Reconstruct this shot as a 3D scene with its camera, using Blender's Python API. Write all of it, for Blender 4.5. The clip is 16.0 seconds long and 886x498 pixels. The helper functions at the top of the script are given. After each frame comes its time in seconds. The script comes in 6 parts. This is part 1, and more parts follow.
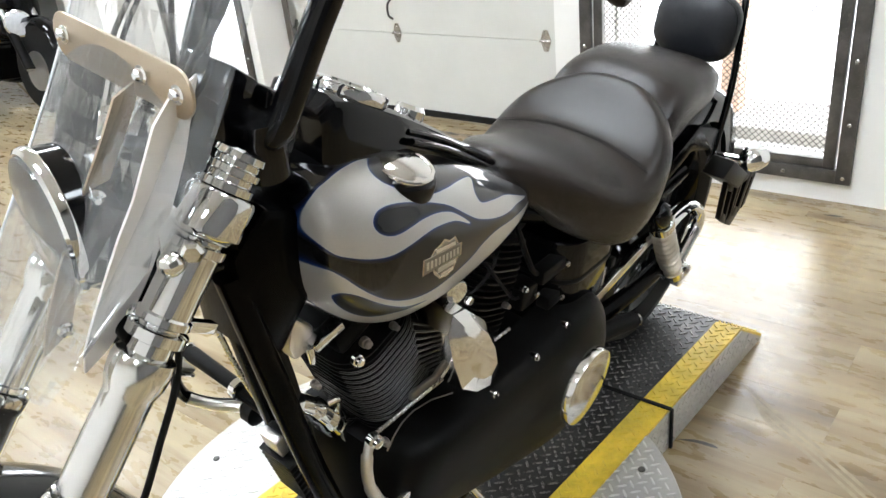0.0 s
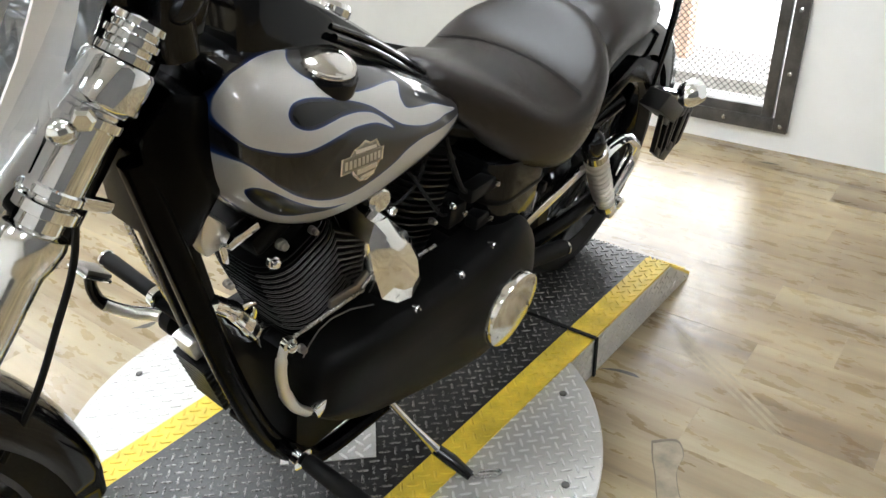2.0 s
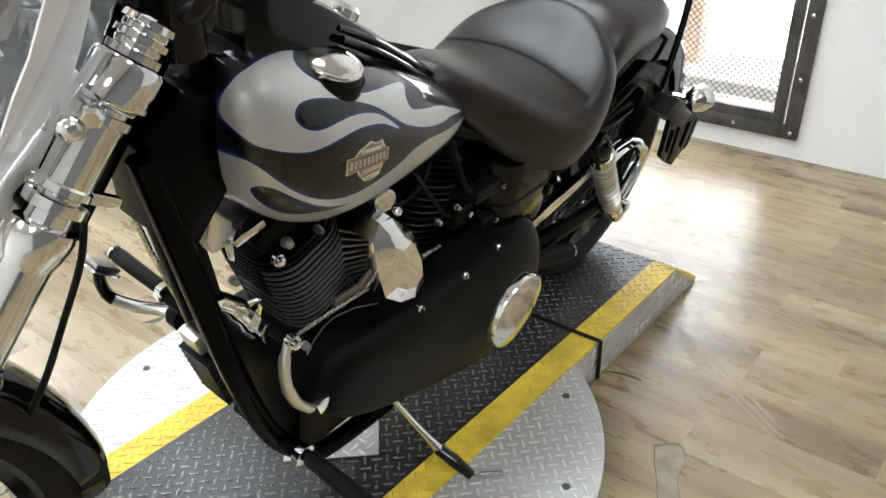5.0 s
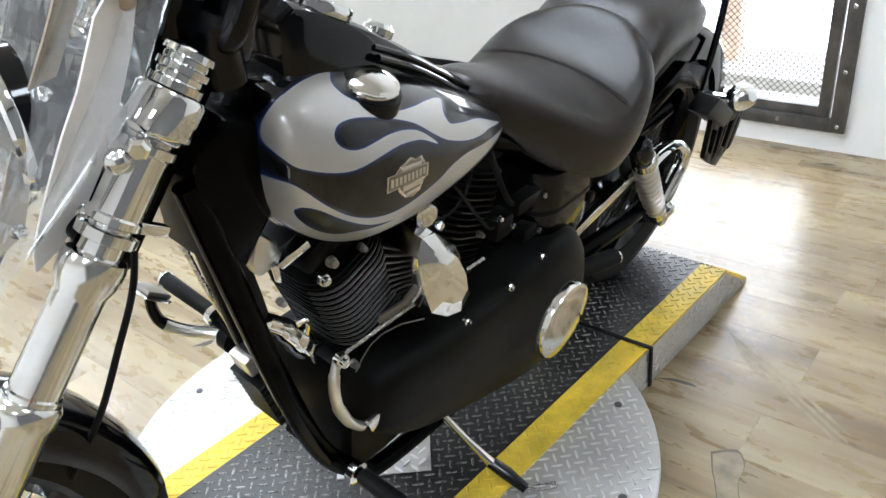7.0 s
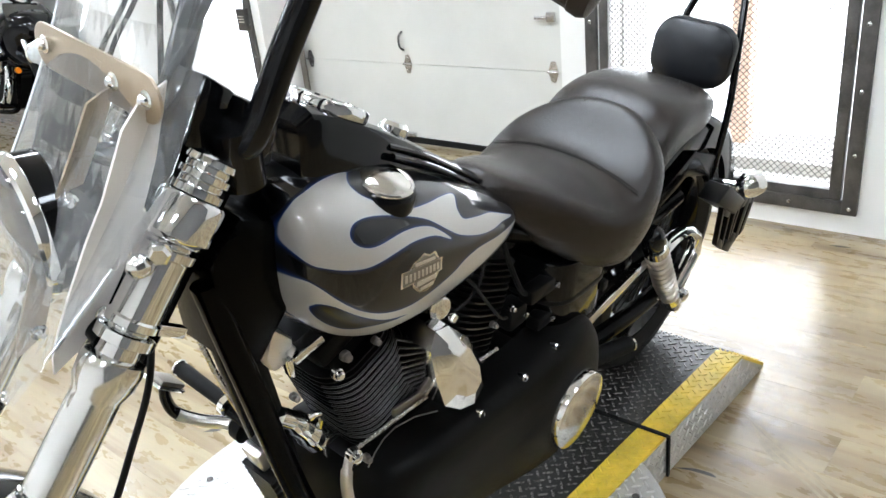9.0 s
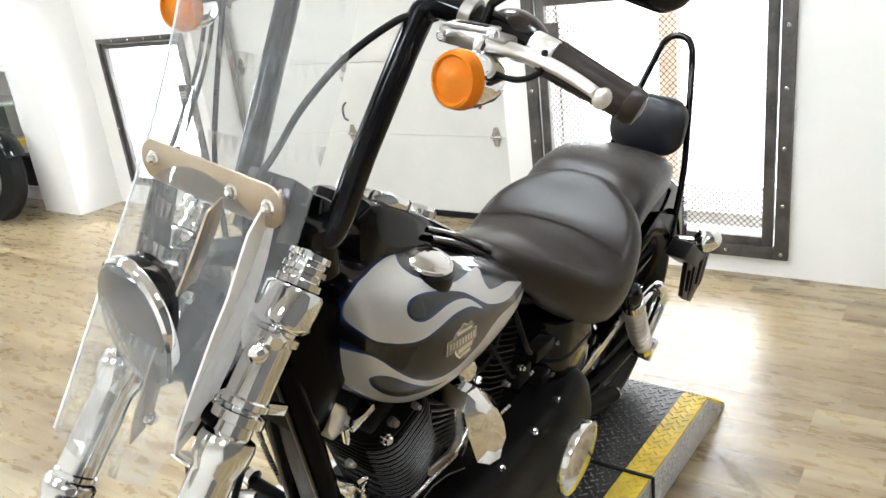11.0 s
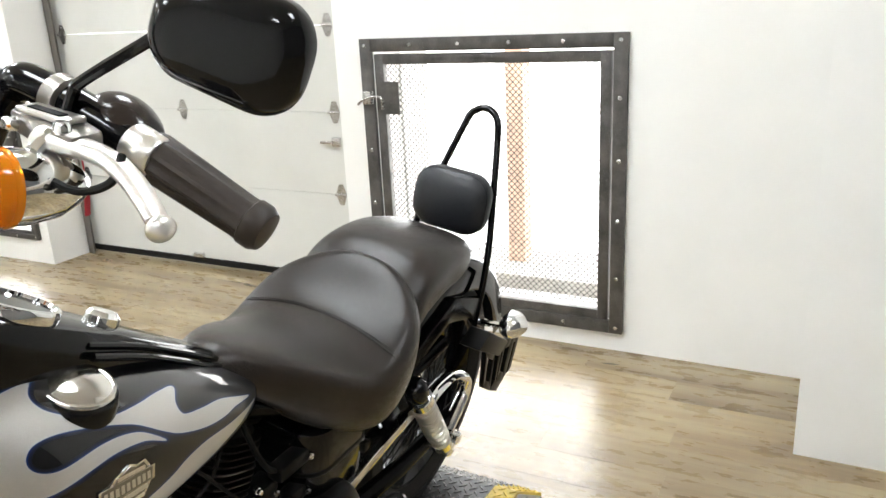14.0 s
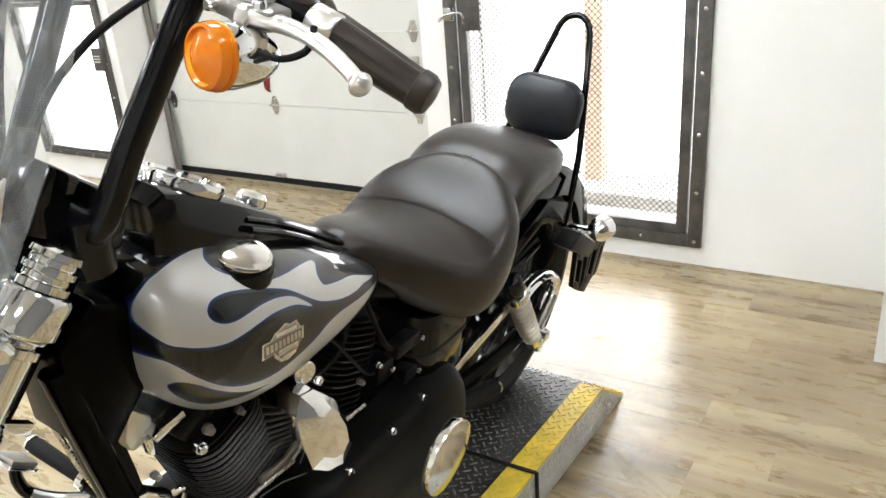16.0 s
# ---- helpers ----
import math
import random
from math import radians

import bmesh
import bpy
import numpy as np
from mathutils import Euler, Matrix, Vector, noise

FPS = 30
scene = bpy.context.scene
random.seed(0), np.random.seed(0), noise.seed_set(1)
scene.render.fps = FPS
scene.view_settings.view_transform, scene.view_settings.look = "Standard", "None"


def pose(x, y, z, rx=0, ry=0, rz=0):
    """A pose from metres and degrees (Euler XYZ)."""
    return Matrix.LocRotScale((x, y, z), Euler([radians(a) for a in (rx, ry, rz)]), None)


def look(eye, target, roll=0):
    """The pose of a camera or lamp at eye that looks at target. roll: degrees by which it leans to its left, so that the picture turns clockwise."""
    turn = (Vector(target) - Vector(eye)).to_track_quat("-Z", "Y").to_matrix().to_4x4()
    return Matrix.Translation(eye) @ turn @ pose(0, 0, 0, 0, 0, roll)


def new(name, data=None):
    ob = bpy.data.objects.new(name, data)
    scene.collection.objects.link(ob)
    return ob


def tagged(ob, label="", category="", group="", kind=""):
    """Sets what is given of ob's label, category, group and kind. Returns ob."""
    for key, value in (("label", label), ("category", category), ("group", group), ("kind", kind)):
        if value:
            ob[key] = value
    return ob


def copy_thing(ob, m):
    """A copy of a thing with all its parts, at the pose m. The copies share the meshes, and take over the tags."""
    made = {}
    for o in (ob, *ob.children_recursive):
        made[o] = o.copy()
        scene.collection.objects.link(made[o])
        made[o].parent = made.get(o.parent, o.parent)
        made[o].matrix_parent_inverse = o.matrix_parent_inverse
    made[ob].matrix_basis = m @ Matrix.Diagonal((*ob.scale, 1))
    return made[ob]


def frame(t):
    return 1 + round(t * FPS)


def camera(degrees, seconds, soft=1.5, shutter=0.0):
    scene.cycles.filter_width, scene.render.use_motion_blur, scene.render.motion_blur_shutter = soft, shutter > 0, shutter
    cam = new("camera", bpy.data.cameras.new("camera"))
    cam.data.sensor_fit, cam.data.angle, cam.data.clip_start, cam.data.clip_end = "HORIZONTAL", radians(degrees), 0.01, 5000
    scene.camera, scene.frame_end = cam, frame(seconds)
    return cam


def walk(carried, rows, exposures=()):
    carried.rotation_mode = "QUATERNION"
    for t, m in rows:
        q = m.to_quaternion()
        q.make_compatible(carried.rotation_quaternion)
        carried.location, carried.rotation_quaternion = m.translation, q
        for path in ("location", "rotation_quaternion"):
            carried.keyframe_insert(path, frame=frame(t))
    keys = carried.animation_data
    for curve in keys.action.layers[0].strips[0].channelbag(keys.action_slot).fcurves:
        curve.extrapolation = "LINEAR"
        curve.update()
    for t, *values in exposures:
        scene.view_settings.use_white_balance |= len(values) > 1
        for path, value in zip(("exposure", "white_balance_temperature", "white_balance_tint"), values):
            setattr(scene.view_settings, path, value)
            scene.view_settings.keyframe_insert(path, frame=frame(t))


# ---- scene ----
cam = camera(59.0, 16.0)
PATH = [
    (0, (-0.577, -0.925, 1.297), (0.768, 0.264, 0.417), -6.5),
    (0.5, (-0.565, -0.944, 1.298), (0.861, 0.169, 0.445), -5.2),
    (1, (-0.571, -0.955, 1.279), (0.833, 0.155, 0.385), -4.0),
    (1.5, (-0.572, -0.959, 1.26), (0.799, 0.138, 0.303), -3.3),
    (2, (-0.566, -0.96, 1.242), (0.8, 0.095, 0.232), -2.4),
    (2.5, (-0.57, -0.95, 1.242), (0.777, 0.105, 0.205), -2.1),
    (3, (-0.564, -0.962, 1.241), (0.796, 0.099, 0.229), -2.9),
    (3.5, (-0.568, -0.967, 1.258), (0.812, 0.14, 0.326), -2.7),
    (4, (-0.57, -0.966, 1.258), (0.803, 0.14, 0.314), -2.6),
    (6.5, (-0.564, -0.985, 1.226), (0.738, 0.069, 0.134), -2.1),
    (7, (-0.566, -0.97, 1.248), (0.731, 0.2, 0.273), -6.1),
    (7.5, (-0.565, -0.962, 1.266), (0.722, 0.319, 0.428), -8.4),
    (8, (-0.558, -0.968, 1.266), (0.768, 0.289, 0.453), -7.3),
    (8.5, (-0.569, -0.964, 1.279), (0.764, 0.311, 0.508), -6.0),
    (9, (-0.562, -0.97, 1.274), (0.79, 0.268, 0.474), -6.3),
    (11.5, (-0.743, -0.907, 1.361), (0.807, 0.168, 0.696), -6.4),
    (12, (-0.707, -0.919, 1.351), (0.864, 0.109, 0.659), -5.8),
    (12.5, (-0.604, -0.966, 1.359), (0.989, 0.019, 0.657), -6.1),
    (13, (-0.532, -1.007, 1.359), (1.127, -0.082, 0.734), -4.5),
    (13.5, (-0.476, -1.028, 1.368), (1.244, -0.173, 0.81), -3.4),
    (14, (-0.428, -1.02, 1.354), (1.265, -0.139, 0.755), -2.8),
    (14.5, (-0.448, -1.004, 1.347), (1.185, -0.047, 0.701), -5.1),
    (15, (-0.493, -1.009, 1.345), (1.141, -0.089, 0.65), -5.2),
    (15.5, (-0.543, -1.009, 1.339), (1.047, -0.029, 0.623), -4.9),
    (16, (-0.555, -1.002, 1.329), (1.004, -0.004, 0.572), -4.5),
]
walk(cam, [(t, look(eye, target, roll)) for t, eye, target, roll in PATH], ((0, 0.33, 6250, 10), (1, 0.31, 6300, 10), (4.2, 0.21, 6250, 10), (6.5, 0.30, 6000, 10), (7.5, 0.38, 5900, 10), (9.2, 0.41, 6050, 10), (11.3, 0.46, 6350, 10), (12.5, 0.44, 6450, 10), (13.5, 0.34, 6550, 10), (14.5, 0.39, 6450, 10), (16, 0.46, 6450, 10)))

# ---- light ----
world = bpy.data.worlds.new("daylight")
world.use_nodes = True
scene.world = world
wn = world.node_tree
sky = wn.nodes.new("ShaderNodeTexSky")
sky.sky_type, sky.sun_disc = "NISHITA", False
sky.sun_elevation, sky.sun_rotation = radians(48), radians(120)
wn.nodes["Background"].inputs["Strength"].default_value = 0.12
wn.links.new(sky.outputs[0], wn.nodes["Background"].inputs["Color"])


def lamp(name, kind, m, energy, colour, **more):
    data = bpy.data.lights.new(name, kind)
    data.energy, data.color = energy, colour
    if kind == "AREA":
        data.shape, data.size, data.size_y = "RECTANGLE", more["size"], more["size_y"]
    else:
        data.angle = more["angle"]
    ob = new(name, data)
    ob.matrix_world = m
    return ob


lamp("sun", "SUN", look((0, 0, 0), (-0.35, -0.5, -0.8)), 2.0, (1, 0.96, 0.9), angle=radians(1))
# daylight in the two caged openings
lamp("window_daylight", "AREA", look((2.50, 0.24, 0.68), (0, 0.24, 0.50)), 12, (0.95, 0.98, 1.0), size=0.96, size_y=0.96)
lamp("gate_daylight", "AREA", look((2.50, 3.5, 0.66), (0, 3.2, 0.5)), 18, (0.95, 0.98, 1.0), size=0.8, size_y=0.9)

# ---- materials ----


def shader(name):
    m = bpy.data.materials.new(name)
    m.use_nodes = True
    return m, m.node_tree.nodes, m.node_tree.links, m.node_tree.nodes["Principled BSDF"]


def mix(nodes, links, fac, a, b, blend="MIX"):
    n = nodes.new("ShaderNodeMix")
    n.data_type, n.blend_type = "RGBA", blend
    for socket, value in ((n.inputs[0], fac), (n.inputs[6], a), (n.inputs[7], b)):
        if hasattr(value, "is_linked"):
            links.new(value, socket)
        elif isinstance(value, (int, float)):
            socket.default_value = value
        else:
            socket.default_value = (*value, 1)
    return n.outputs[2]


def noise_node(nodes, links, scale, detail=4.0, stretch=(1, 1, 1), rough=0.55):
    co = nodes.new("ShaderNodeTexCoord")
    mp = nodes.new("ShaderNodeMapping")
    mp.inputs["Scale"].default_value = stretch
    links.new(co.outputs["Object"], mp.inputs["Vector"])
    n = nodes.new("ShaderNodeTexNoise")
    n.inputs["Scale"].default_value, n.inputs["Detail"].default_value = scale, detail
    n.inputs["Roughness"].default_value = rough
    links.new(mp.outputs[0], n.inputs["Vector"])
    return n


def ramp(nodes, links, source, stops):
    r = nodes.new("ShaderNodeValToRGB")
    while len(r.color_ramp.elements) < len(stops):
        r.color_ramp.elements.new(0.5)
    for e, (at, c) in zip(r.color_ramp.elements, stops):
        e.position, e.color = at, (*c, 1) if len(c) == 3 else c
    links.new(source, r.inputs[0])
    return r.outputs[0]


def grey(v):
    return (v, v, v)


def plain(name, colour, rough, metal=0.0, vary=0.12, scale=18.0, fine=260.0, bump=0.05, coat=0.0, spec=0.5, dust=0.0):
    """Colour and gloss that vary at a coarse and a fine scale, with fine relief."""
    m, nodes, links, b = shader(name)
    big, small = noise_node(nodes, links, scale, 5), noise_node(nodes, links, fine, 3)
    dark = tuple(c * (1 - vary) for c in colour)
    light = tuple(min(1.0, c * (1 + vary)) for c in colour)
    col = ramp(nodes, links, big.outputs[0], [(0.3, dark), (0.7, light)])
    if dust:
        fleck = ramp(nodes, links, small.outputs[0], [(0.58, grey(0)), (0.75, grey(1))])
        mul = nodes.new("ShaderNodeMath")
        mul.operation = "MULTIPLY"
        mul.inputs[1].default_value = dust
        links.new(fleck, mul.inputs[0])
        col = mix(nodes, links, mul.outputs[0], col, (0.42, 0.40, 0.36))
    links.new(col, b.inputs["Base Color"])
    rr = ramp(nodes, links, small.outputs[0], [(0.3, grey(max(0.02, rough * 0.8))), (0.75, grey(min(1, rough * 1.25)))])
    links.new(rr, b.inputs["Roughness"])
    b.inputs["Metallic"].default_value = metal
    b.inputs["Specular IOR Level"].default_value = spec
    b.inputs["Coat Weight"].default_value = coat
    b.inputs["Coat Roughness"].default_value = 0.04
    if bump:
        bp = nodes.new("ShaderNodeBump")
        bp.inputs["Strength"].default_value, bp.inputs["Distance"].default_value = bump, 0.002
        links.new(small.outputs[0], bp.inputs["Height"])
        links.new(bp.outputs[0], b.inputs["Normal"])
    return m


def glow(name, colour, strength):
    m, nodes, links, b = shader(name)
    b.inputs["Emission Color"].default_value = (*colour, 1)
    b.inputs["Emission Strength"].default_value = strength
    b.inputs["Base Color"].default_value = (*colour, 1)
    return m


CHROME = plain("chrome", (0.86, 0.87, 0.88), 0.06, 1.0, 0.03, 30, 400, 0.0)
POLISHED = plain("polished_aluminium", (0.80, 0.80, 0.79), 0.13, 1.0, 0.06, 30, 500, 0.02)
CAP_MET = plain("brushed_plated_cap", (0.62, 0.595, 0.56), 0.12, 1.0, 0.05, 30, 400, 0.02)
HORN_MET = plain("bright_plated_cover", (0.92, 0.91, 0.89), 0.09, 1.0, 0.02, 20, 300, 0.0)
SATIN = plain("satin_aluminium", (0.76, 0.73, 0.69), 0.34, 1.0, 0.05, 12, 600, 0.04)
CAST = plain("worn_cast_aluminium", (0.27, 0.25, 0.23), 0.36, 1.0, 0.03, 12, 300, 0.0)
BRIGHT = plain("bare_steel", (0.52, 0.51, 0.50), 0.26, 1.0, 0.08, 20, 300, 0.0)
BLACK = plain("black_gloss_paint", (0.003, 0.003, 0.0035), 0.10, 0.0, 0.2, 10, 500, 0.0, coat=0.15, spec=0.22)
SATIN_BLACK = plain("wrinkle_black_engine_paint", (0.0035, 0.0034, 0.0032), 0.44, 0.0, 0.3, 14, 900, 0.12, spec=0.10, dust=0.008)
FRAME_BLACK = plain("black_powder_coat", (0.0016, 0.0016, 0.0016), 0.22, 0.0, 0.2, 20, 500, 0.0, spec=0.06)
RUBBER = plain("black_rubber", (0.009, 0.0088, 0.0085), 0.55, 0.0, 0.2, 30, 700, 0.2, spec=0.12)
TYRE = plain("tyre_rubber", (0.008, 0.008, 0.008), 0.6, 0.0, 0.25, 20, 500, 0.2, spec=0.25, dust=0.03)
VINYL = plain("black_seat_vinyl", (0.0125, 0.0085, 0.0065), 0.27, 0.0, 0.3, 9, 1100, 0.2, spec=0.42)
PAD_VINYL = plain("blue_black_vinyl", (0.0085, 0.0095, 0.0125), 0.30, 0.0, 0.25, 9, 1100, 0.2, spec=0.42)
GRIP = plain("brown_black_grip_rubber", (0.030, 0.022, 0.017), 0.34, 0.0, 0.2, 30, 700, 0.2, spec=0.35)
FROST = plain("frosted_bracket", (0.74, 0.70, 0.655), 0.40, 0.08, 0.05, 12, 500, 0.03)
TAN = plain("tan_anodised_strip", (0.52, 0.44, 0.34), 0.33, 1.0, 0.06, 14, 500, 0.03)
PLASTIC = plain("black_plastic", (0.006, 0.006, 0.006), 0.34, 0.0, 0.2, 20, 800, 0.04, spec=0.12)
BROWN_BLACK = plain("brown_black_moulding", (0.022, 0.016, 0.013), 0.2, 0.0, 0.2, 20, 600, 0.03, spec=0.45)
FIN_EDGE = plain("machined_fin_edge", (0.15, 0.148, 0.142), 0.42, 1.0, 0.1, 40, 500, 0.03)
AMBER, _n, _l, _b = shader("amber_lens")
_b.inputs["Base Color"].default_value = (1.0, 0.33, 0.015, 1)
_b.inputs["Roughness"].default_value, _b.inputs["Transmission Weight"].default_value = 0.06, 0.5
_b.inputs["IOR"].default_value = 1.35
CLEAR, _n, _l, _b = shader("clear_acrylic")
_n.remove(_b)
_see, _gloss, _haze, _cloud, _join, _fres = (_n.new("ShaderNode" + k) for k in ("BsdfTransparent", "BsdfGlossy", "BsdfDiffuse", "MixShader", "MixShader", "Fresnel"))
_see.inputs[0].default_value = (0.95, 0.96, 0.965, 1)
# a diffuse white share imitates the veil of glare on the acrylic
_haze.inputs[0].default_value = (0.85, 0.87, 0.88, 1)
_cloud.inputs[0].default_value = 0.10
_gloss.inputs["Roughness"].default_value, _fres.inputs["IOR"].default_value = 0.03, 1.75
for _a, _c in ((_see.outputs[0], _cloud.inputs[1]), (_haze.outputs[0], _cloud.inputs[2]), (_fres.outputs[0], _join.inputs[0]), (_cloud.outputs[0], _join.inputs[1]), (_gloss.outputs[0], _join.inputs[2]), (_join.outputs[0], _n["Material Output"].inputs[0])):
    _l.new(_a, _c)
LAMP_GLASS = CLEAR.copy()
LAMP_GLASS.name = "fluted_lamp_glass"
next(n for n in LAMP_GLASS.node_tree.nodes if n.type == "MIX_SHADER" and not n.inputs[0].is_linked).inputs[0].default_value = 0.12
LENS = plain("pale_lens_glass", (0.58, 0.60, 0.62), 0.12, 0.0, 0.1, 40, 120, 0.1, coat=0.6)
WALL = plain("white_wall_paint", (0.80, 0.79, 0.765), 0.6, 0.0, 0.035, 2.2, 160, 0.06)
# dark tone for the unseen south wall, to darken reflections and fill
GREY_WALL = plain("unseen_wall_dark_tone", (0.16, 0.155, 0.15), 0.6, 0.0, 0.06, 2.2, 160, 0.06)
DOOR_PAINT = plain("white_steel_door_paint", (0.61, 0.605, 0.57), 0.42, 0.0, 0.04, 3, 240, 0.05)
STEEL_DARK = plain("weathered_dark_steel", (0.085, 0.08, 0.075), 0.5, 0.5, 0.35, 14, 240, 0.2, dust=0.25)
PLATE_ALU = plain("aluminium_tread_plate", (0.56, 0.545, 0.52), 0.45, 0.6, 0.10, 7, 180, 0.06)
PLATE_YELLOW = plain("yellow_safety_paint", (0.74, 0.53, 0.045), 0.46, 0.0, 0.24, 16, 140, 0.1, dust=0.10)
PLATE_BLACK = plain("worn_black_tread_paint", (0.014, 0.013, 0.012), 0.36, 0.0, 0.45, 8, 160, 0.12, dust=0.16)
# lug colours are paler than their plates, to paint in the glints on the treads
LUG_BLACK = plain("worn_lug_painted_sheen", (0.19, 0.183, 0.172), 0.28, 0.55, 0.4, 12, 200, 0.05, dust=0.12)
LUG_ALU = plain("aluminium_lug_painted_sheen", (0.84, 0.83, 0.81), 0.36, 0.65, 0.1, 12, 200, 0.02)
BRICK = plain("orange_brick_outside", (0.82, 0.56, 0.42), 0.8, 0.0, 0.2, 12, 100, 0.1)
OUTSIDE = glow("bright_overcast_distance", (0.97, 0.99, 1.0), 2.6)
SMOKED = plain("smoked_acrylic", (0.05, 0.047, 0.042), 0.10, 0.0, 0.1, 20, 300, 0.0, spec=0.4)
LED = glow("led_panel_diffuser", (0.90, 0.955, 1.0), 30.0)

# ---- mesh helpers ----


def part(name, bm, material, parent=None, label="", flat=False, sharp=35):
    me = bpy.data.meshes.new(name)
    bmesh.ops.recalc_face_normals(bm, faces=bm.faces)
    if not flat:
        for f in bm.faces:
            f.smooth = True
        for e in bm.edges:
            if len(e.link_faces) == 2 and e.calc_face_angle(0) > radians(sharp):
                e.smooth = False
    bm.to_mesh(me)
    bm.free()
    for one in material if isinstance(material, (list, tuple)) else (material,):
        me.materials.append(one)
    ob = new(name, me)
    ob.parent = parent
    return tagged(ob, label) if label else ob


def thing(name, label, category, m=None, group="", kind=""):
    ob = new(name)
    ob.empty_display_size = 0.1
    ob.matrix_world = m or Matrix()
    return tagged(ob, label, category, group, kind)


def setting(name, bm, material, label, category, flat=True):
    return tagged(part(name, bm, material, flat=flat), label, category, kind="structure")


def box(bm, lo, hi, bevel=0.0, m=None, segments=2):
    lo, hi = Vector(lo), Vector(hi)
    got = bmesh.ops.create_cube(bm, size=1.0, matrix=Matrix.Translation((lo + hi) / 2) @ Matrix.Diagonal((*(hi - lo), 1)))
    verts = got["verts"]
    if bevel:
        edges = list({e for v in verts for e in v.link_edges})
        out = bmesh.ops.bevel(bm, geom=edges, offset=bevel, segments=segments, profile=0.5, affect="EDGES")
        verts = list({v for f in out["faces"] for v in f.verts} | {v for v in verts if v.is_valid})
    if m is not None:
        bmesh.ops.transform(bm, matrix=m, verts=verts)
    return verts


def boxm(lo, hi, bevel=0.0, m=None, segments=2):
    bm = bmesh.new()
    box(bm, lo, hi, bevel, m, segments)
    return bm


def curve(pts, n=8):
    """A smooth line through the points."""
    p = [Vector(q) for q in pts]
    out = []
    for i in range(len(p) - 1):
        a, b, c, d = p[max(i - 1, 0)], p[i], p[i + 1], p[min(i + 2, len(p) - 1)]
        for k in range(n):
            t = k / n
            out.append(0.5 * ((2 * b) + (c - a) * t + (2 * a - 5 * b + 4 * c - d) * t * t + (3 * b - a - 3 * c + d) * t**3))
    return out + [p[-1]]


def rings(bm, loops, closed=True, caps=True):
    rows = [[bm.verts.new(v) for v in loop] for loop in loops]
    n = len(rows[0])
    for a, b in zip(rows, rows[1:]):
        for i in range(n if closed else n - 1):
            j = (i + 1) % n
            bm.faces.new((a[i], a[j], b[j], b[i]))
    if caps and closed:
        bm.faces.new(rows[0])
        bm.faces.new(rows[-1])
    return rows


def tube(bm, pts, r, seg=12, squash=1.0, up=None):
    """A pipe along points; r may be a list."""
    pts = [Vector(p) for p in pts]
    rs = r if isinstance(r, (list, tuple)) else [r] * len(pts)
    side = None
    loops = []
    for i, p in enumerate(pts):
        d = (pts[min(i + 1, len(pts) - 1)] - pts[max(i - 1, 0)]).normalized()
        if side is None:
            side = d.cross(Vector(up) if up else (Vector((0, 0, 1)) if abs(d.z) < 0.9 else Vector((0, 1, 0)))).normalized()
        side = (side - d * side.dot(d)).normalized()
        other = d.cross(side)
        loops.append([p + rs[i] * (math.cos(a) * side + squash * math.sin(a) * other) for a in (2 * math.pi * k / seg for k in range(seg))])
    rings(bm, loops)


def tubem(pts, r, seg=12, squash=1.0, up=None):
    bm = bmesh.new()
    tube(bm, pts, r, seg, squash, up)
    return bm


def lathe(bm, base, axis, profile, seg=28, caps=True):
    """A turned shape: profile rows are (along the axis, radius)."""
    base, axis = Vector(base), Vector(axis).normalized()
    side = axis.cross(Vector((0, 0, 1)) if abs(axis.z) < 0.9 else Vector((1, 0, 0))).normalized()
    other = axis.cross(side)
    loops = [[base + axis * h + max(r, 1e-4) * (math.cos(a) * side + math.sin(a) * other) for a in (2 * math.pi * k / seg for k in range(seg))] for h, r in profile]
    rings(bm, loops, caps=caps)


def lathem(base, axis, profile, seg=28, caps=True):
    bm = bmesh.new()
    lathe(bm, base, axis, profile, seg, caps)
    return bm


def sheet(outline, v0, v1, bevel=0.0, m=None, axis="y"):
    """A plate with the outline (u, w), from v0 to v1."""
    bm = bmesh.new()
    put = {"y": lambda a, b, v: (a, v, b), "x": lambda a, b, v: (v, a, b), "z": lambda a, b, v: (a, b, v)}[axis]
    rings(bm, [[put(a, b, v) for a, b in outline] for v in (v0, v1)])
    if bevel:
        bmesh.ops.recalc_face_normals(bm, faces=bm.faces)
        edges = [e for e in bm.edges if len(e.link_faces) == 2 and e.calc_face_angle(0) > 0.9]
        bmesh.ops.bevel(bm, geom=edges, offset=bevel, segments=2, profile=0.5, affect="EDGES")
    if m is not None:
        bmesh.ops.transform(bm, matrix=m, verts=bm.verts)
    return bm


def rounded(cx, cy, w, h, r, n=6):
    out = []
    for sx, sy, a0 in ((1, 1, 0), (-1, 1, 90), (-1, -1, 180), (1, -1, 270)):
        for k in range(n + 1):
            a = radians(a0 + 90 * k / n)
            out.append((cx + sx * (w / 2 - r) + r * math.cos(a), cy + sy * (h / 2 - r) + r * math.sin(a)))
    return out


def bolt(bm, at, axis, r=0.006, h=0.006):
    lathe(bm, at, axis, [(0, r), (h * 0.7, r), (h, r * 0.7)], 6)

# ---- the room ----
X_WALL, X_DOOR, Y_R, Y_L, TOP = 2.41, 2.70, 0.925, 3.02, 3.10


def wall_piece(name, boxes, label, paint=WALL):
    bm = bmesh.new()
    for lo, hi in boxes:
        box(bm, lo, hi)
    return setting(name, bm, paint, label, "wall")


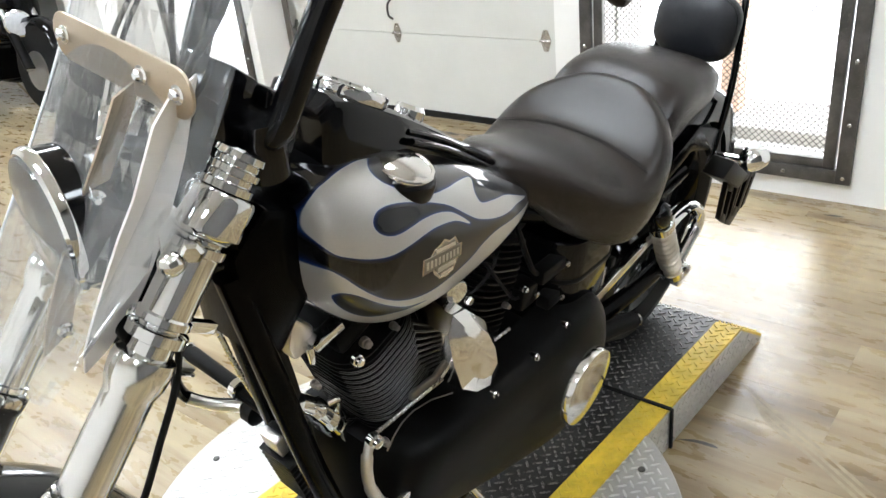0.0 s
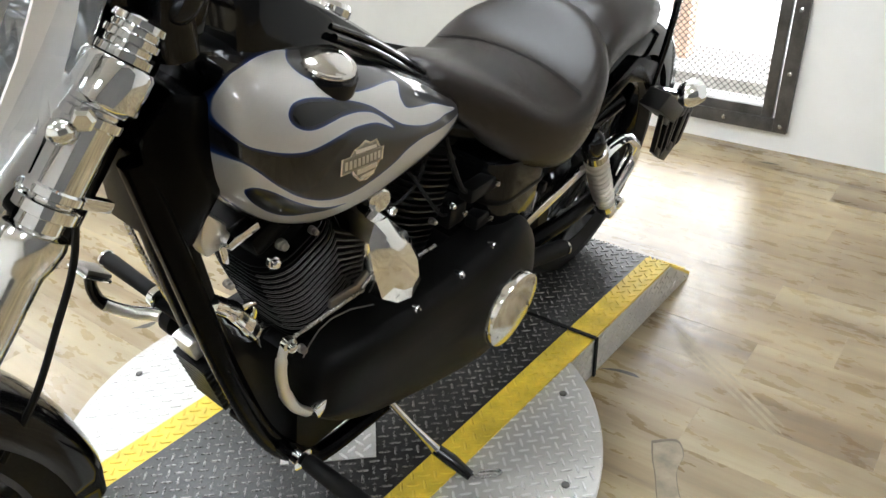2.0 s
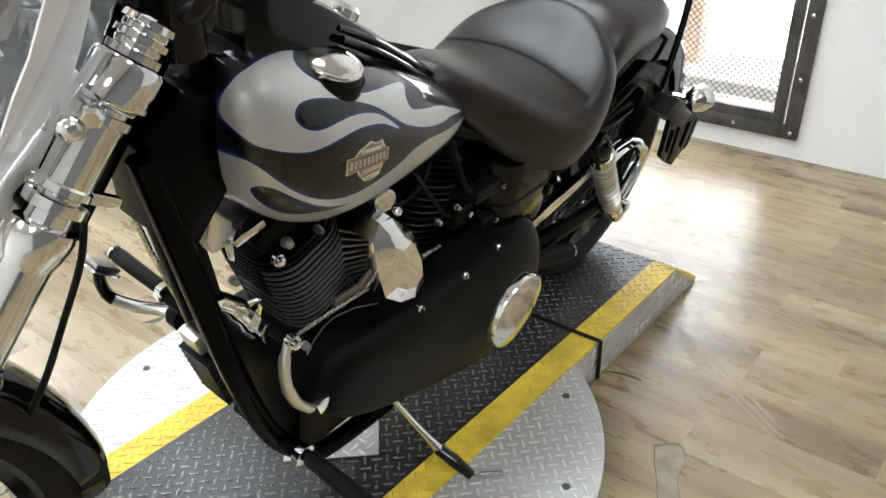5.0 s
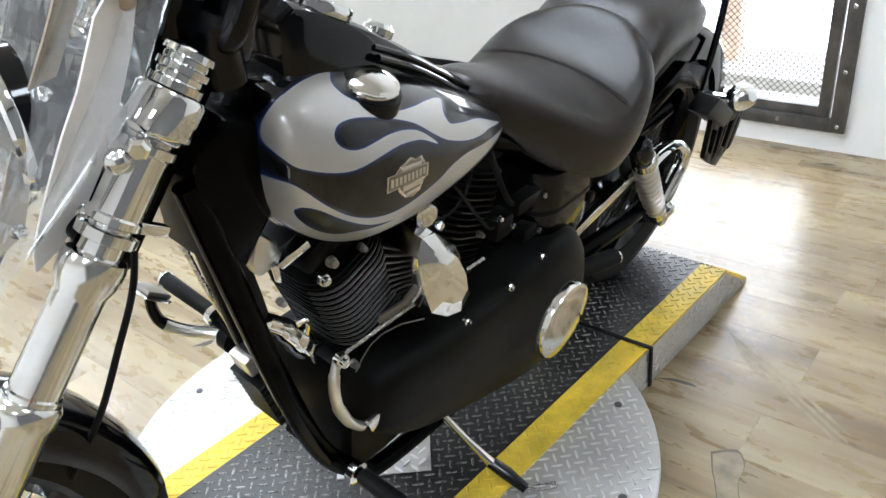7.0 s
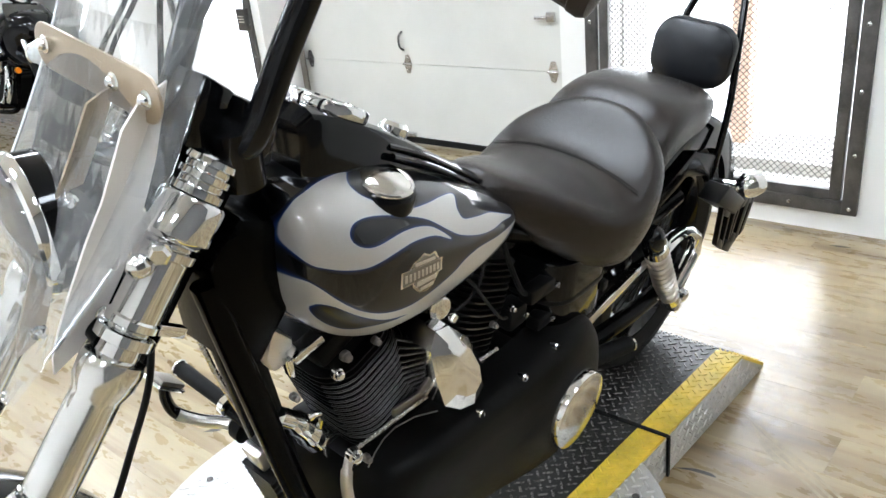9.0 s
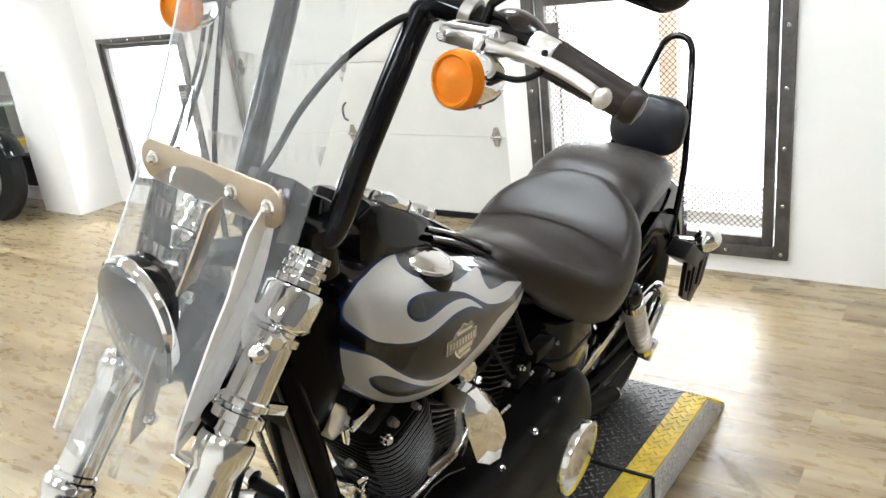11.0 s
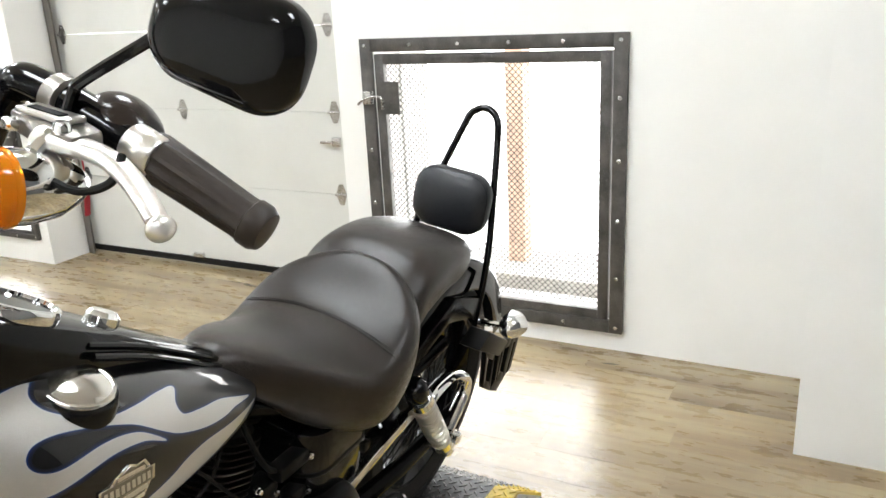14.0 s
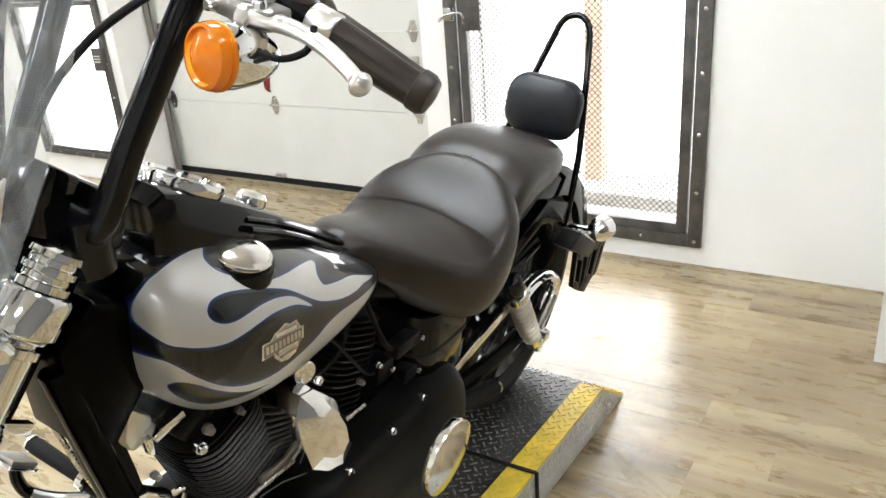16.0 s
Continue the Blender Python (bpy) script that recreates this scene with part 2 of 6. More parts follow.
WIN = (-0.27, 0.735, 0.13, 1.175)
GATE = (3.13, 3.93, 0.19, 1.09)
wall_piece("wall_window", [((X_WALL, -0.98, 0), (X_WALL + 0.2, WIN[0], TOP)), ((X_WALL, WIN[1], 0), (X_WALL + 0.2, Y_R, TOP)),
                           ((X_WALL, WIN[0], 0), (X_WALL + 0.2, WIN[1], WIN[2])), ((X_WALL, WIN[0], WIN[3]), (X_WALL + 0.2, WIN[1], TOP))],
           "white painted wall round the caged window")
wall_piece("wall_gate", [((X_WALL, Y_L, 0), (X_WALL + 0.2, GATE[0], TOP)), ((X_WALL, GATE[1], 0), (X_WALL + 0.2, 4.16, TOP)),
                         ((X_WALL, GATE[0], 0), (X_WALL + 0.2, GATE[1], GATE[2])), ((X_WALL, GATE[0], GATE[3]), (X_WALL + 0.2, GATE[1], TOP))],
           "white painted wall round the second caged opening")
wall_piece("wall_niche", [((X_WALL + 0.2, Y_R - 0.2, 0), (X_DOOR + 0.15, Y_R, TOP)), ((X_WALL + 0.2, Y_L, 0), (X_DOOR + 0.15, Y_L + 0.2, TOP)),
                          ((X_DOOR + 0.0, Y_R, 2.3), (X_DOOR + 0.15, Y_L, TOP))], "white painted reveals of the garage door")
wall_piece("wall_pier", [((1.88, -4.0, 0), (X_WALL + 0.2, -0.98, TOP))], "white painted pier standing proud of the wall")
wall_piece("wall_column", [((2.08, 4.16, 0), (2.61, 4.60, TOP))], "white painted column beside the caged opening")
wall_piece("wall_east", [((2.61, 4.60, 0), (2.81, 7.2, TOP))], "plain white wall at the back of the shop")
wall_piece("wall_north", [((-4.2, 7.0, 0), (2.61, 7.2, TOP))], "plain white wall of the shop")
wall_piece("wall_west", [((-4.2, -4.0, 0), (-4.0, 7.0, TOP))], "plain white wall of the shop")
# unseen closing wall; its dark colour only shapes reflected light
wall_piece("wall_south", [((-4.2, -4.2, 0), (2.61, -4.0, TOP))], "plain unseen wall, darkened to deepen reflections and cut fill light", GREY_WALL)
setting("ceiling", boxm((-4.2, -4.2, TOP), (3.0, 7.2, TOP + 0.15)), WALL, "white painted ceiling with light panels", "ceiling")

# floor under the planks
SUB = plain("grey_screed", (0.30, 0.28, 0.25), 0.7, 0.0, 0.2, 6, 120, 0.1)
floor = setting("floor", boxm((-4.2, -4.2, -0.15), (3.0, 7.2, -0.006)), SUB, "worn vinyl plank floor in pale oak tones", "floor")

# outside
setting("backdrop", boxm((3.30, -6, -2), (3.35, 12, 6)), OUTSIDE, "overexposed white daylight outside", "backdrop")
setting("ground", boxm((2.86, -6, -0.12), (3.30, 12, 0.10)), plain("pale_concrete_outside", (0.6, 0.59, 0.57), 0.8), "pale concrete yard outside", "ground")

# ---- ceiling light panels ----


def light_panel():
    ob = thing("ceiling_light", "square white LED panel in a thin metal frame on the ceiling", "ceiling light", group="ceiling panels")
    bm = bmesh.new()
    for lo, hi in (((-0.31, -0.31, -0.03), (0.31, -0.29, 0)), ((-0.31, 0.29, -0.03), (0.31, 0.31, 0)), ((-0.31, -0.29, -0.03), (-0.29, 0.29, 0)), ((0.29, -0.29, -0.03), (0.31, 0.29, 0))):
        box(bm, lo, hi)
    part("frame", bm, DOOR_PAINT, ob, flat=True)
    part("diffuser", boxm((-0.288, -0.288, -0.02), (0.288, 0.288, -0.004)), LED, ob, "glowing white diffuser", flat=True)
    return ob


first = light_panel()
first.matrix_world = pose(-2.4, -2.2, TOP - 0.002)
for i, (x, y) in enumerate([(-2.4, 0.2), (-2.4, 2.6), (-2.4, 5.0), (0.4, -2.2), (-0.6, 0.2), (-0.6, 2.6), (-0.6, 5.0), (1.2, 0.2), (1.2, 2.6), (1.2, 5.0)]):
    copy_thing(first, pose(x, y, TOP - 0.002))

# ---- turntable and dock ----
H = 0.111


def lugs(bm, inside, x0, x1, y0, y1, z, pitch=0.0222, size=(0.0128, 0.0030, 0.0026)):
    """Raised treads on a slanting lattice, each pointing at the middle of the next, where inside(x, y) holds."""
    l, w, h = size
    half = math.sqrt(0.5)
    base = [(-l, 0), (-l * 0.62, -w), (l * 0.62, -w), (l, 0), (l * 0.62, w), (-l * 0.62, w)]
    reach = int(((x1 - x0) + (y1 - y0)) / (pitch * half)) + 2
    for m in range(-reach, reach + 1):
        for n in range(-reach, reach + 1):
            x, y = x0 + (m - n) * pitch * half, y0 + (m + n) * pitch * half
            if not (x0 <= x <= x1 and y0 <= y <= y1 and inside(x, y)):
                continue
            c, s = half, half if (m + n) % 2 else -half
            low = [bm.verts.new((x + p * c - q * s, y + p * s + q * c, z(x, y))) for p, q in base]
            high = [bm.verts.new((x + 0.85 * p * c - 0.5 * q * s, y + 0.85 * p * s + 0.5 * q * c, z(x, y) + h)) for p, q in base]
            for k in range(6):
                bm.faces.new((low[k], low[(k + 1) % 6], high[(k + 1) % 6], high[k]))
            bm.faces.new(high)


CX, CY, R, LEVEL = 0.258, -0.008, 0.560, 0.1075
table = thing("turntable", "round turntable of bare aluminium tread plate on the floor", "turntable", pose(CX, CY, 0))
part("disc", lathem((0, 0, 0), (0, 0, 1), [(LEVEL - 0.02, R * 0.8), (LEVEL - 0.02, R - 0.002), (LEVEL - 0.003, R), (LEVEL, R - 0.003), (LEVEL, 0.02)], 96), PLATE_ALU, table, "round aluminium tread plate")
bm = bmesh.new()
lugs(bm, lambda x, y: x * x + y * y < (R - 0.012) ** 2 and abs(y + CY) > 0.30, -R, R, -R, R, lambda x, y: LEVEL - 0.0005)
tagged(part("tread", bm, LUG_ALU, table, "raised treads of the aluminium plate", flat=True), kind="stuff")
part("drum", lathem((0, 0, 0), (0, 0, 1), [(0, R * 0.9), (LEVEL - 0.02, R * 0.9), (LEVEL - 0.02, 0.1)], 64), STEEL_DARK, table, "dark steel base drum")
for k in range(12):
    a = radians(15 + 30 * k)
    bm = bmesh.new()
    lathe(bm, (0.50 * math.cos(a), 0.50 * math.sin(a), LEVEL - 0.001), (0, 0, 1), [(0, 0.008), (0.003, 0.008), (0.0045, 0.005)], 12)
    part("bolt", bm, STEEL_DARK, table)

X0, X1, XB, YO, YI = -1.35, 1.40, 1.245, 0.290, 0.222
dock = thing("wheel_dock", "long black tread-plate wheel dock with yellow edge strips", "ramp", pose(0, 0, 0, 0, 0, -2.6))


def slab(ya, yb):
    prof = [(X0, 0.03), (X0 + 0.16, H), (XB, H), (X1, 0.012), (X1, 0.0), (X0, 0.0)]
    return sheet(prof, ya, yb)


def top(x, y):
    return H - 0.0005 if x < XB else H - (x - XB) * (H - 0.012) / (X1 - XB) - 0.0005


part("tray", slab(-YI, YI), PLATE_BLACK, dock, "worn black tread plate", flat=True)
for s in (-1, 1):
    a, b = sorted((s * YI, s * YO))
    strip = part("edge_strip", slab(a, b), PLATE_YELLOW, dock, "scuffed yellow painted strip", flat=True)
    bm = bmesh.new()
    lugs(bm, lambda x, y: True, X0 + 0.17, X1 - 0.02, a + 0.012, b - 0.005, top)
    tagged(part("tread", bm, PLATE_YELLOW, strip, flat=True), kind="stuff")
bm = bmesh.new()
lugs(bm, lambda x, y: True, X0 + 0.17, X1 - 0.02, -YI + 0.015, YI - 0.01, top)
tagged(part("tread", bm, LUG_BLACK, dock, "worn raised treads coloured paler for their highlights", flat=True), kind="stuff")
# the side faces are bare plate
for s in (-1, 1):
    bm = sheet([(X0 + 0.01, 0.002), (X0 + 0.16, H - 0.006), (XB, H - 0.006), (X1 - 0.01, 0.008), (X1 - 0.012, 0.002)], s * (YO + 0.0005), s * (YO + 0.003))
    side = part("side_plate", bm, PLATE_ALU, dock, "bare aluminium side face", flat=True)
    bm = bmesh.new()
    lugs(bm, lambda x, y: y < (H - 0.016 if x < XB else (X1 - x) * 0.6 - 0.004), X0 + 0.17, X1, 0.014, H, lambda x, y: 0)
    bmesh.ops.transform(bm, matrix=Matrix.Translation((0, s * (YO + 0.003), 0)) @ (pose(0, 0, 0, 90) if s < 0 else Matrix.Scale(-1, 4, (0, 1, 0)) @ pose(0, 0, 0, 90)), verts=bm.verts)
    tagged(part("tread", bm, PLATE_ALU, side, flat=True), kind="stuff")

# ---- the motorcycle: u to the rear, v to its right, w up from the tyres' foot ----
LEAN = 11.5
bike = thing("motorcycle", "black cruiser motorcycle with silver flames leaning on its stand", "motorcycle", pose(0, -0.045, H + 0.001, LEAN))


def spline(x, table):
    """Smooth value between rows of (x, value)."""
    xs, ys = zip(*table)
    if x <= xs[0]:
        return ys[0]
    for i in range(len(xs) - 1):
        if x <= xs[i + 1]:
            h = xs[i + 1] - xs[i]
            t = (x - xs[i]) / h
            m0 = (ys[i + 1] - ys[max(i - 1, 0)]) / (xs[i + 1] - xs[max(i - 1, 0)])
            m1 = (ys[min(i + 2, len(ys) - 1)] - ys[i]) / (xs[min(i + 2, len(ys) - 1)] - xs[i])
            return (2 * t**3 - 3 * t * t + 1) * ys[i] + (t**3 - 2 * t * t + t) * h * m0 + (3 * t * t - 2 * t**3) * ys[i + 1] + (t**3 - t * t) * h * m1
    return ys[-1]


# fuel tank
TANK_HALF = [(-0.079, 0.036), (-0.07, 0.088), (-0.049, 0.114), (-0.013, 0.13), (0.035, 0.138), (0.098, 0.14), (0.171, 0.136), (0.255, 0.126), (0.339, 0.106), (0.391, 0.075), (0.407, 0.04)]
TANK_TOP = [(-0.079, 0.884), (-0.07, 0.91), (-0.049, 0.923), (-0.013, 0.926), (0.035, 0.918), (0.098, 0.898), (0.171, 0.867), (0.255, 0.826), (0.339, 0.779), (0.391, 0.747), (0.407, 0.73)]
TANK_LOW = [(-0.079, 0.813), (-0.07, 0.766), (-0.049, 0.727), (-0.013, 0.687), (0.035, 0.661), (0.098, 0.651), (0.171, 0.654), (0.255, 0.666), (0.339, 0.687), (0.391, 0.707), (0.407, 0.722)]


def tank_at(u, a):
    hw, t, b = spline(u, TANK_HALF), spline(u, TANK_TOP), spline(u, TANK_LOW)
    c, s = math.cos(a), math.sin(a)
    n = 2.35
    mid, half = b + (t - b) * 0.46, (t - b) / 2
    v = hw * math.copysign(abs(c) ** (2 / n), c)
    w = mid + (t - b) * (0.54 if s > 0 else 0.46) * math.copysign(abs(s) ** (2 / n), s)
    return Vector((u, v, w))


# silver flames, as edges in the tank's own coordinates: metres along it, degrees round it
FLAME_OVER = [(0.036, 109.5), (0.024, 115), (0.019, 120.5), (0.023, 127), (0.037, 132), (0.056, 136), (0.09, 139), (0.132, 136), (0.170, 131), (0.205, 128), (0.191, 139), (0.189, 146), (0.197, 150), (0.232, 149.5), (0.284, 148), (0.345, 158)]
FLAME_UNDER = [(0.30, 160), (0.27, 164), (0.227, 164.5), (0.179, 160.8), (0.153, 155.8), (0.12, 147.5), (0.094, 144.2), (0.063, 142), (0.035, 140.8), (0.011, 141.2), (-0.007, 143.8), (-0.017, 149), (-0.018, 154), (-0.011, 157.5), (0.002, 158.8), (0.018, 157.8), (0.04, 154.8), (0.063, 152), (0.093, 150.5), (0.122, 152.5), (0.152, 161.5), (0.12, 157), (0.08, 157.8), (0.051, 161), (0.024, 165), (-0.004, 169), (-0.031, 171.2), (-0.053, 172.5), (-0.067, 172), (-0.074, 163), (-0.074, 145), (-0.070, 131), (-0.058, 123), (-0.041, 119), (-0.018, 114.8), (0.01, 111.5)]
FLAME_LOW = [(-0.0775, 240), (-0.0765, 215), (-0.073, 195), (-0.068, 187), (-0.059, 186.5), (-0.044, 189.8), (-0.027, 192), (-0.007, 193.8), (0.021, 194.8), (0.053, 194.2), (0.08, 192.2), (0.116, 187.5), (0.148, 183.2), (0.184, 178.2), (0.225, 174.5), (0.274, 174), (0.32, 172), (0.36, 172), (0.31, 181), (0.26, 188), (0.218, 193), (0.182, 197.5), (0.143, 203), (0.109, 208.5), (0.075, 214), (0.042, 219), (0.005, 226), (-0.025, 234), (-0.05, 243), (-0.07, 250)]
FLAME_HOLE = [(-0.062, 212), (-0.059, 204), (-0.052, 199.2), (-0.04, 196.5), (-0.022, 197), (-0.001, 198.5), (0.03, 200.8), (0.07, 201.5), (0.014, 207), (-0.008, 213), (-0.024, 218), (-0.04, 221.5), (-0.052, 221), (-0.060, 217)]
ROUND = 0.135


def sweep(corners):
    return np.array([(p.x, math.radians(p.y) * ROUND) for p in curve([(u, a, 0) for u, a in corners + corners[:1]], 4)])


def signed(points, loop):
    """Distance to a closed line, above nought inside."""
    a, b = loop[:-1], loop[1:]
    d = b - a
    best = np.full(len(points), 9.0)
    inside = np.zeros(len(points), bool)
    for p, e in zip(a, d):
        t = np.clip(((points - p) @ e) / max(e @ e, 1e-12), 0, 1)
        best = np.minimum(best, np.hypot(*(points - p - t[:, None] * e).T))
        q = p + e
        crosses = (p[1] > points[:, 1]) != (q[1] > points[:, 1])
        if abs(e[1]) > 1e-12:
            inside ^= crosses & (points[:, 0] < p[0] + (points[:, 1] - p[1]) * e[0] / e[1])
    return np.where(inside, best, -best)


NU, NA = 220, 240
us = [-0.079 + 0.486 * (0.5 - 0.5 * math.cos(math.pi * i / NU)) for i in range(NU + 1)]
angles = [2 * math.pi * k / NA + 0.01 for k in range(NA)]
bm = bmesh.new()
rings(bm, [[tank_at(u, a) for a in angles] for u in us])
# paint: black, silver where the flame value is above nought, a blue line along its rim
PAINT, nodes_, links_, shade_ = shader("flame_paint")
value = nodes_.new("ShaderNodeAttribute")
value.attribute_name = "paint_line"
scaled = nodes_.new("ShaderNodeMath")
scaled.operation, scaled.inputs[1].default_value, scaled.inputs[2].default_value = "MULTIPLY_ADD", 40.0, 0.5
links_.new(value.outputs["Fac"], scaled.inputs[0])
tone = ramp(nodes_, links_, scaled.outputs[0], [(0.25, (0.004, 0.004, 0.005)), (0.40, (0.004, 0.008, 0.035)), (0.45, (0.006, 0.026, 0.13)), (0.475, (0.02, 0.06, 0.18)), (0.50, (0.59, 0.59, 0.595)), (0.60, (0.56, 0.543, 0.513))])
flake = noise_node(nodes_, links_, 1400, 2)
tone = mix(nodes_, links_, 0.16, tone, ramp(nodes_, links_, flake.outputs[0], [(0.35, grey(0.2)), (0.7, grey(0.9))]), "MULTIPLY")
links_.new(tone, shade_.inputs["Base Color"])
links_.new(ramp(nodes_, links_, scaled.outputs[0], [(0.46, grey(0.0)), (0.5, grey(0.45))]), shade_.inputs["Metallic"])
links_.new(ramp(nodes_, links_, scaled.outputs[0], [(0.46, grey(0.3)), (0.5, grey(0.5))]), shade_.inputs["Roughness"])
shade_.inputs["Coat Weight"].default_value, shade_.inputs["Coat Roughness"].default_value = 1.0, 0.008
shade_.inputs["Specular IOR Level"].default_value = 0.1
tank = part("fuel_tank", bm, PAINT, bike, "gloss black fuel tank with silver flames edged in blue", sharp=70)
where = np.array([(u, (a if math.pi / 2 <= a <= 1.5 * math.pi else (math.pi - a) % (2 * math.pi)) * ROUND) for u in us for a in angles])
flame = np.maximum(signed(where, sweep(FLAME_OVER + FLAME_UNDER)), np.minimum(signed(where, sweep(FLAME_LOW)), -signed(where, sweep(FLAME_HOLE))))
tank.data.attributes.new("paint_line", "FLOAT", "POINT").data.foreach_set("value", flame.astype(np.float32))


def on_tank(u, deg, out=0.0):
    a = math.radians(deg)
    p = tank_at(u, a)
    n = (tank_at(u, a + 0.02) - tank_at(u, a - 0.02)).cross(tank_at(u + 0.004, a) - tank_at(u - 0.004, a)).normalized()
    if n.y > 0:
        n = -n
    return p + n * out


def decal(corners, out, thick, material, label, parent):
    bm = bmesh.new()
    rings(bm, [[on_tank(u, a, o) for u, a in corners] for o in (out, out + thick)])
    return part("badge_panel", bm, material, parent, label, flat=True)


# badge: a shield crossed by a bar, plain shapes only
SHIELD = [(0.060, 172.5), (0.068, 169.5), (0.078, 168), (0.089, 165.5), (0.099, 167), (0.112, 165.8), (0.118, 170), (0.119, 177), (0.107, 183), (0.094, 185.5), (0.079, 185), (0.066, 181)]


def shrunk(corners, g):
    mu, ma = sum(c[0] for c in corners) / len(corners), sum(c[1] for c in corners) / len(corners)
    return [(mu + (u - mu) * g, ma + (a - ma) * g) for u, a in corners]


decal(SHIELD, 0.0004, 0.0010, CHROME, "bright shield-shaped tank badge", tank)
decal(shrunk(SHIELD, 0.86), 0.0012, 0.0006, CAST, "dull field of the badge", tank)
for lo_, hi_, at_ in ((0.070, 0.110, 170.3), (0.073, 0.111, 179.6), (0.080, 0.106, 182.4)):
    decal([(lo_, at_ - 0.2), (hi_, at_ - 1.6), (hi_, at_ + 0.2), (lo_, at_ + 1.6)], 0.0017, 0.0005, SATIN, "bright lettering bar", tank)
BAR = [(0.044, 173.5), (0.124, 170.2), (0.122, 177.2), (0.043, 180.3)]
decal(BAR, 0.0017, 0.0009, CHROME, "bright cross bar of the badge", tank)
decal(shrunk(BAR, 0.90), 0.0025, 0.0004, CAST, "dull field of the cross bar", tank)
for k in range(9):
    u0 = 0.050 + 0.0076 * k
    decal([(u0, 175.0 - 0.31 * k), (u0 + 0.0045, 174.8 - 0.31 * k), (u0 + 0.0045, 178.4 - 0.31 * k), (u0, 178.6 - 0.31 * k)], 0.0028, 0.0004, SATIN, "worn lettering bar", tank)
cap_at, cap_way = Vector((0.076, -0.076, 0.889)), Vector((0.12, -0.24, 1))
part("cap_collar", lathem(cap_at, cap_way, [(-0.030, 0.047), (-0.004, 0.046), (0.001, 0.043), (0.001, 0.02)], 48), BLACK, tank, "gloss black collar under the fuel cap")
cap = part("fuel_cap", lathem(cap_at, cap_way, [(0, 0.040), (0.0055, 0.0405), (0.0075, 0.0392), (0.0078, 0.0365), (0.0072, 0.0345), (0.0088, 0.031), (0.0112, 0.018), (0.0120, 0.007), (0.0121, 0.001)], 64), CAP_MET, tank, "round chrome fuel cap")

# console on the tank with the speedometer
bm = bmesh.new()
sec = []
for u in [-0.028 + 0.448 * i / 26 for i in range(27)]:
    t = spline(u, [(-0.028, 0.985), (-0.02, 1.000), (0.02, 0.988), (0.08, 0.958), (0.13, 0.930), (0.19, 0.893), (0.26, 0.848), (0.36, 0.785), (0.42, 0.745)])
    low = spline(u, [(-0.028, 0.89), (0.10, 0.86), (0.2, 0.81), (0.3, 0.76), (0.42, 0.70)])
    hw = spline(u, [(-0.028, 0.046), (-0.01, 0.054), (0.10, 0.055), (0.16, 0.046), (0.24, 0.034), (0.34, 0.026), (0.42, 0.020)])
    ring = [(-hw, low), (-hw, t - 0.016), (-hw * 0.9, t - 0.005), (-hw * 0.7, t), (hw * 0.7, t), (hw * 0.9, t - 0.005), (hw, t - 0.016), (hw, low)]
    sec.append([Vector((u, v, w)) for v, w in ring])
rings(bm, sec)
console = part("console", bm, BLACK, bike, "black tank console with chrome instruments")
speedo = part("speedometer", lathem((0.055, 0, 0.968), (0.5, 0, 1), [(0, 0.052), (0.010, 0.053), (0.014, 0.051), (0.015, 0.047), (0.010, 0.045), (0.010, 0.001)], 40), CHROME, console, "round speedometer in a chrome bezel")
part("dial", lathem((0.055, 0, 0.968), (0.5, 0, 1), [(0.0102, 0.0445), (0.0112, 0.044), (0.0112, 0.001)], 40), BLACK, speedo, "dark dial under glass")
part("ignition_switch", lathem((0.172, 0.0, 0.898), (0.5, 0, 1), [(0, 0.021), (0.016, 0.021), (0.022, 0.016), (0.024, 0.001)], 24), CHROME, console, "chrome ignition switch")
for lift_, out_ in ((0.0, 0.0), (-0.012, -0.009)):
    part("trim", tubem(curve([(0.11, -0.052 + out_, 0.920 + lift_), (0.19, -0.043 + out_, 0.880 + lift_), (0.26, -0.036 + out_, 0.838 + lift_), (0.34, -0.029 + out_, 0.787 + lift_), (0.42, -0.022, 0.735)]), 0.0052, 10), BLACK, console, "gloss black hose along the console")

# seat: a dished rider section and a passenger section that rises behind its rim
SEAT_LOW = [(0.33, 0.735), (0.37, 0.705), (0.44, 0.640), (0.54, 0.580), (0.64, 0.553), (0.72, 0.562), (0.775, 0.605), (0.81, 0.640), (0.85, 0.660), (0.94, 0.675), (1.02, 0.680), (1.09, 0.690), (1.13, 0.715)]
SEAT_MID = [(0.33, 0.788), (0.37, 0.792), (0.44, 0.776), (0.52, 0.748), (0.60, 0.726), (0.66, 0.721), (0.71, 0.732), (0.755, 0.757), (0.79, 0.782), (0.843, 0.803)]
PLAN = [(0.330, 0.0), (0.338, 0.036), (0.365, 0.064), (0.44, 0.106), (0.52, 0.147), (0.60, 0.177), (0.67, 0.187), (0.735, 0.176), (0.787, 0.142), (0.821, 0.097), (0.839, 0.049), (0.843, 0.0)]
DISH_HALF = [(0.33, 0.05), (0.37, 0.072), (0.44, 0.110), (0.52, 0.150), (0.60, 0.178), (0.67, 0.190), (0.83, 0.190)]


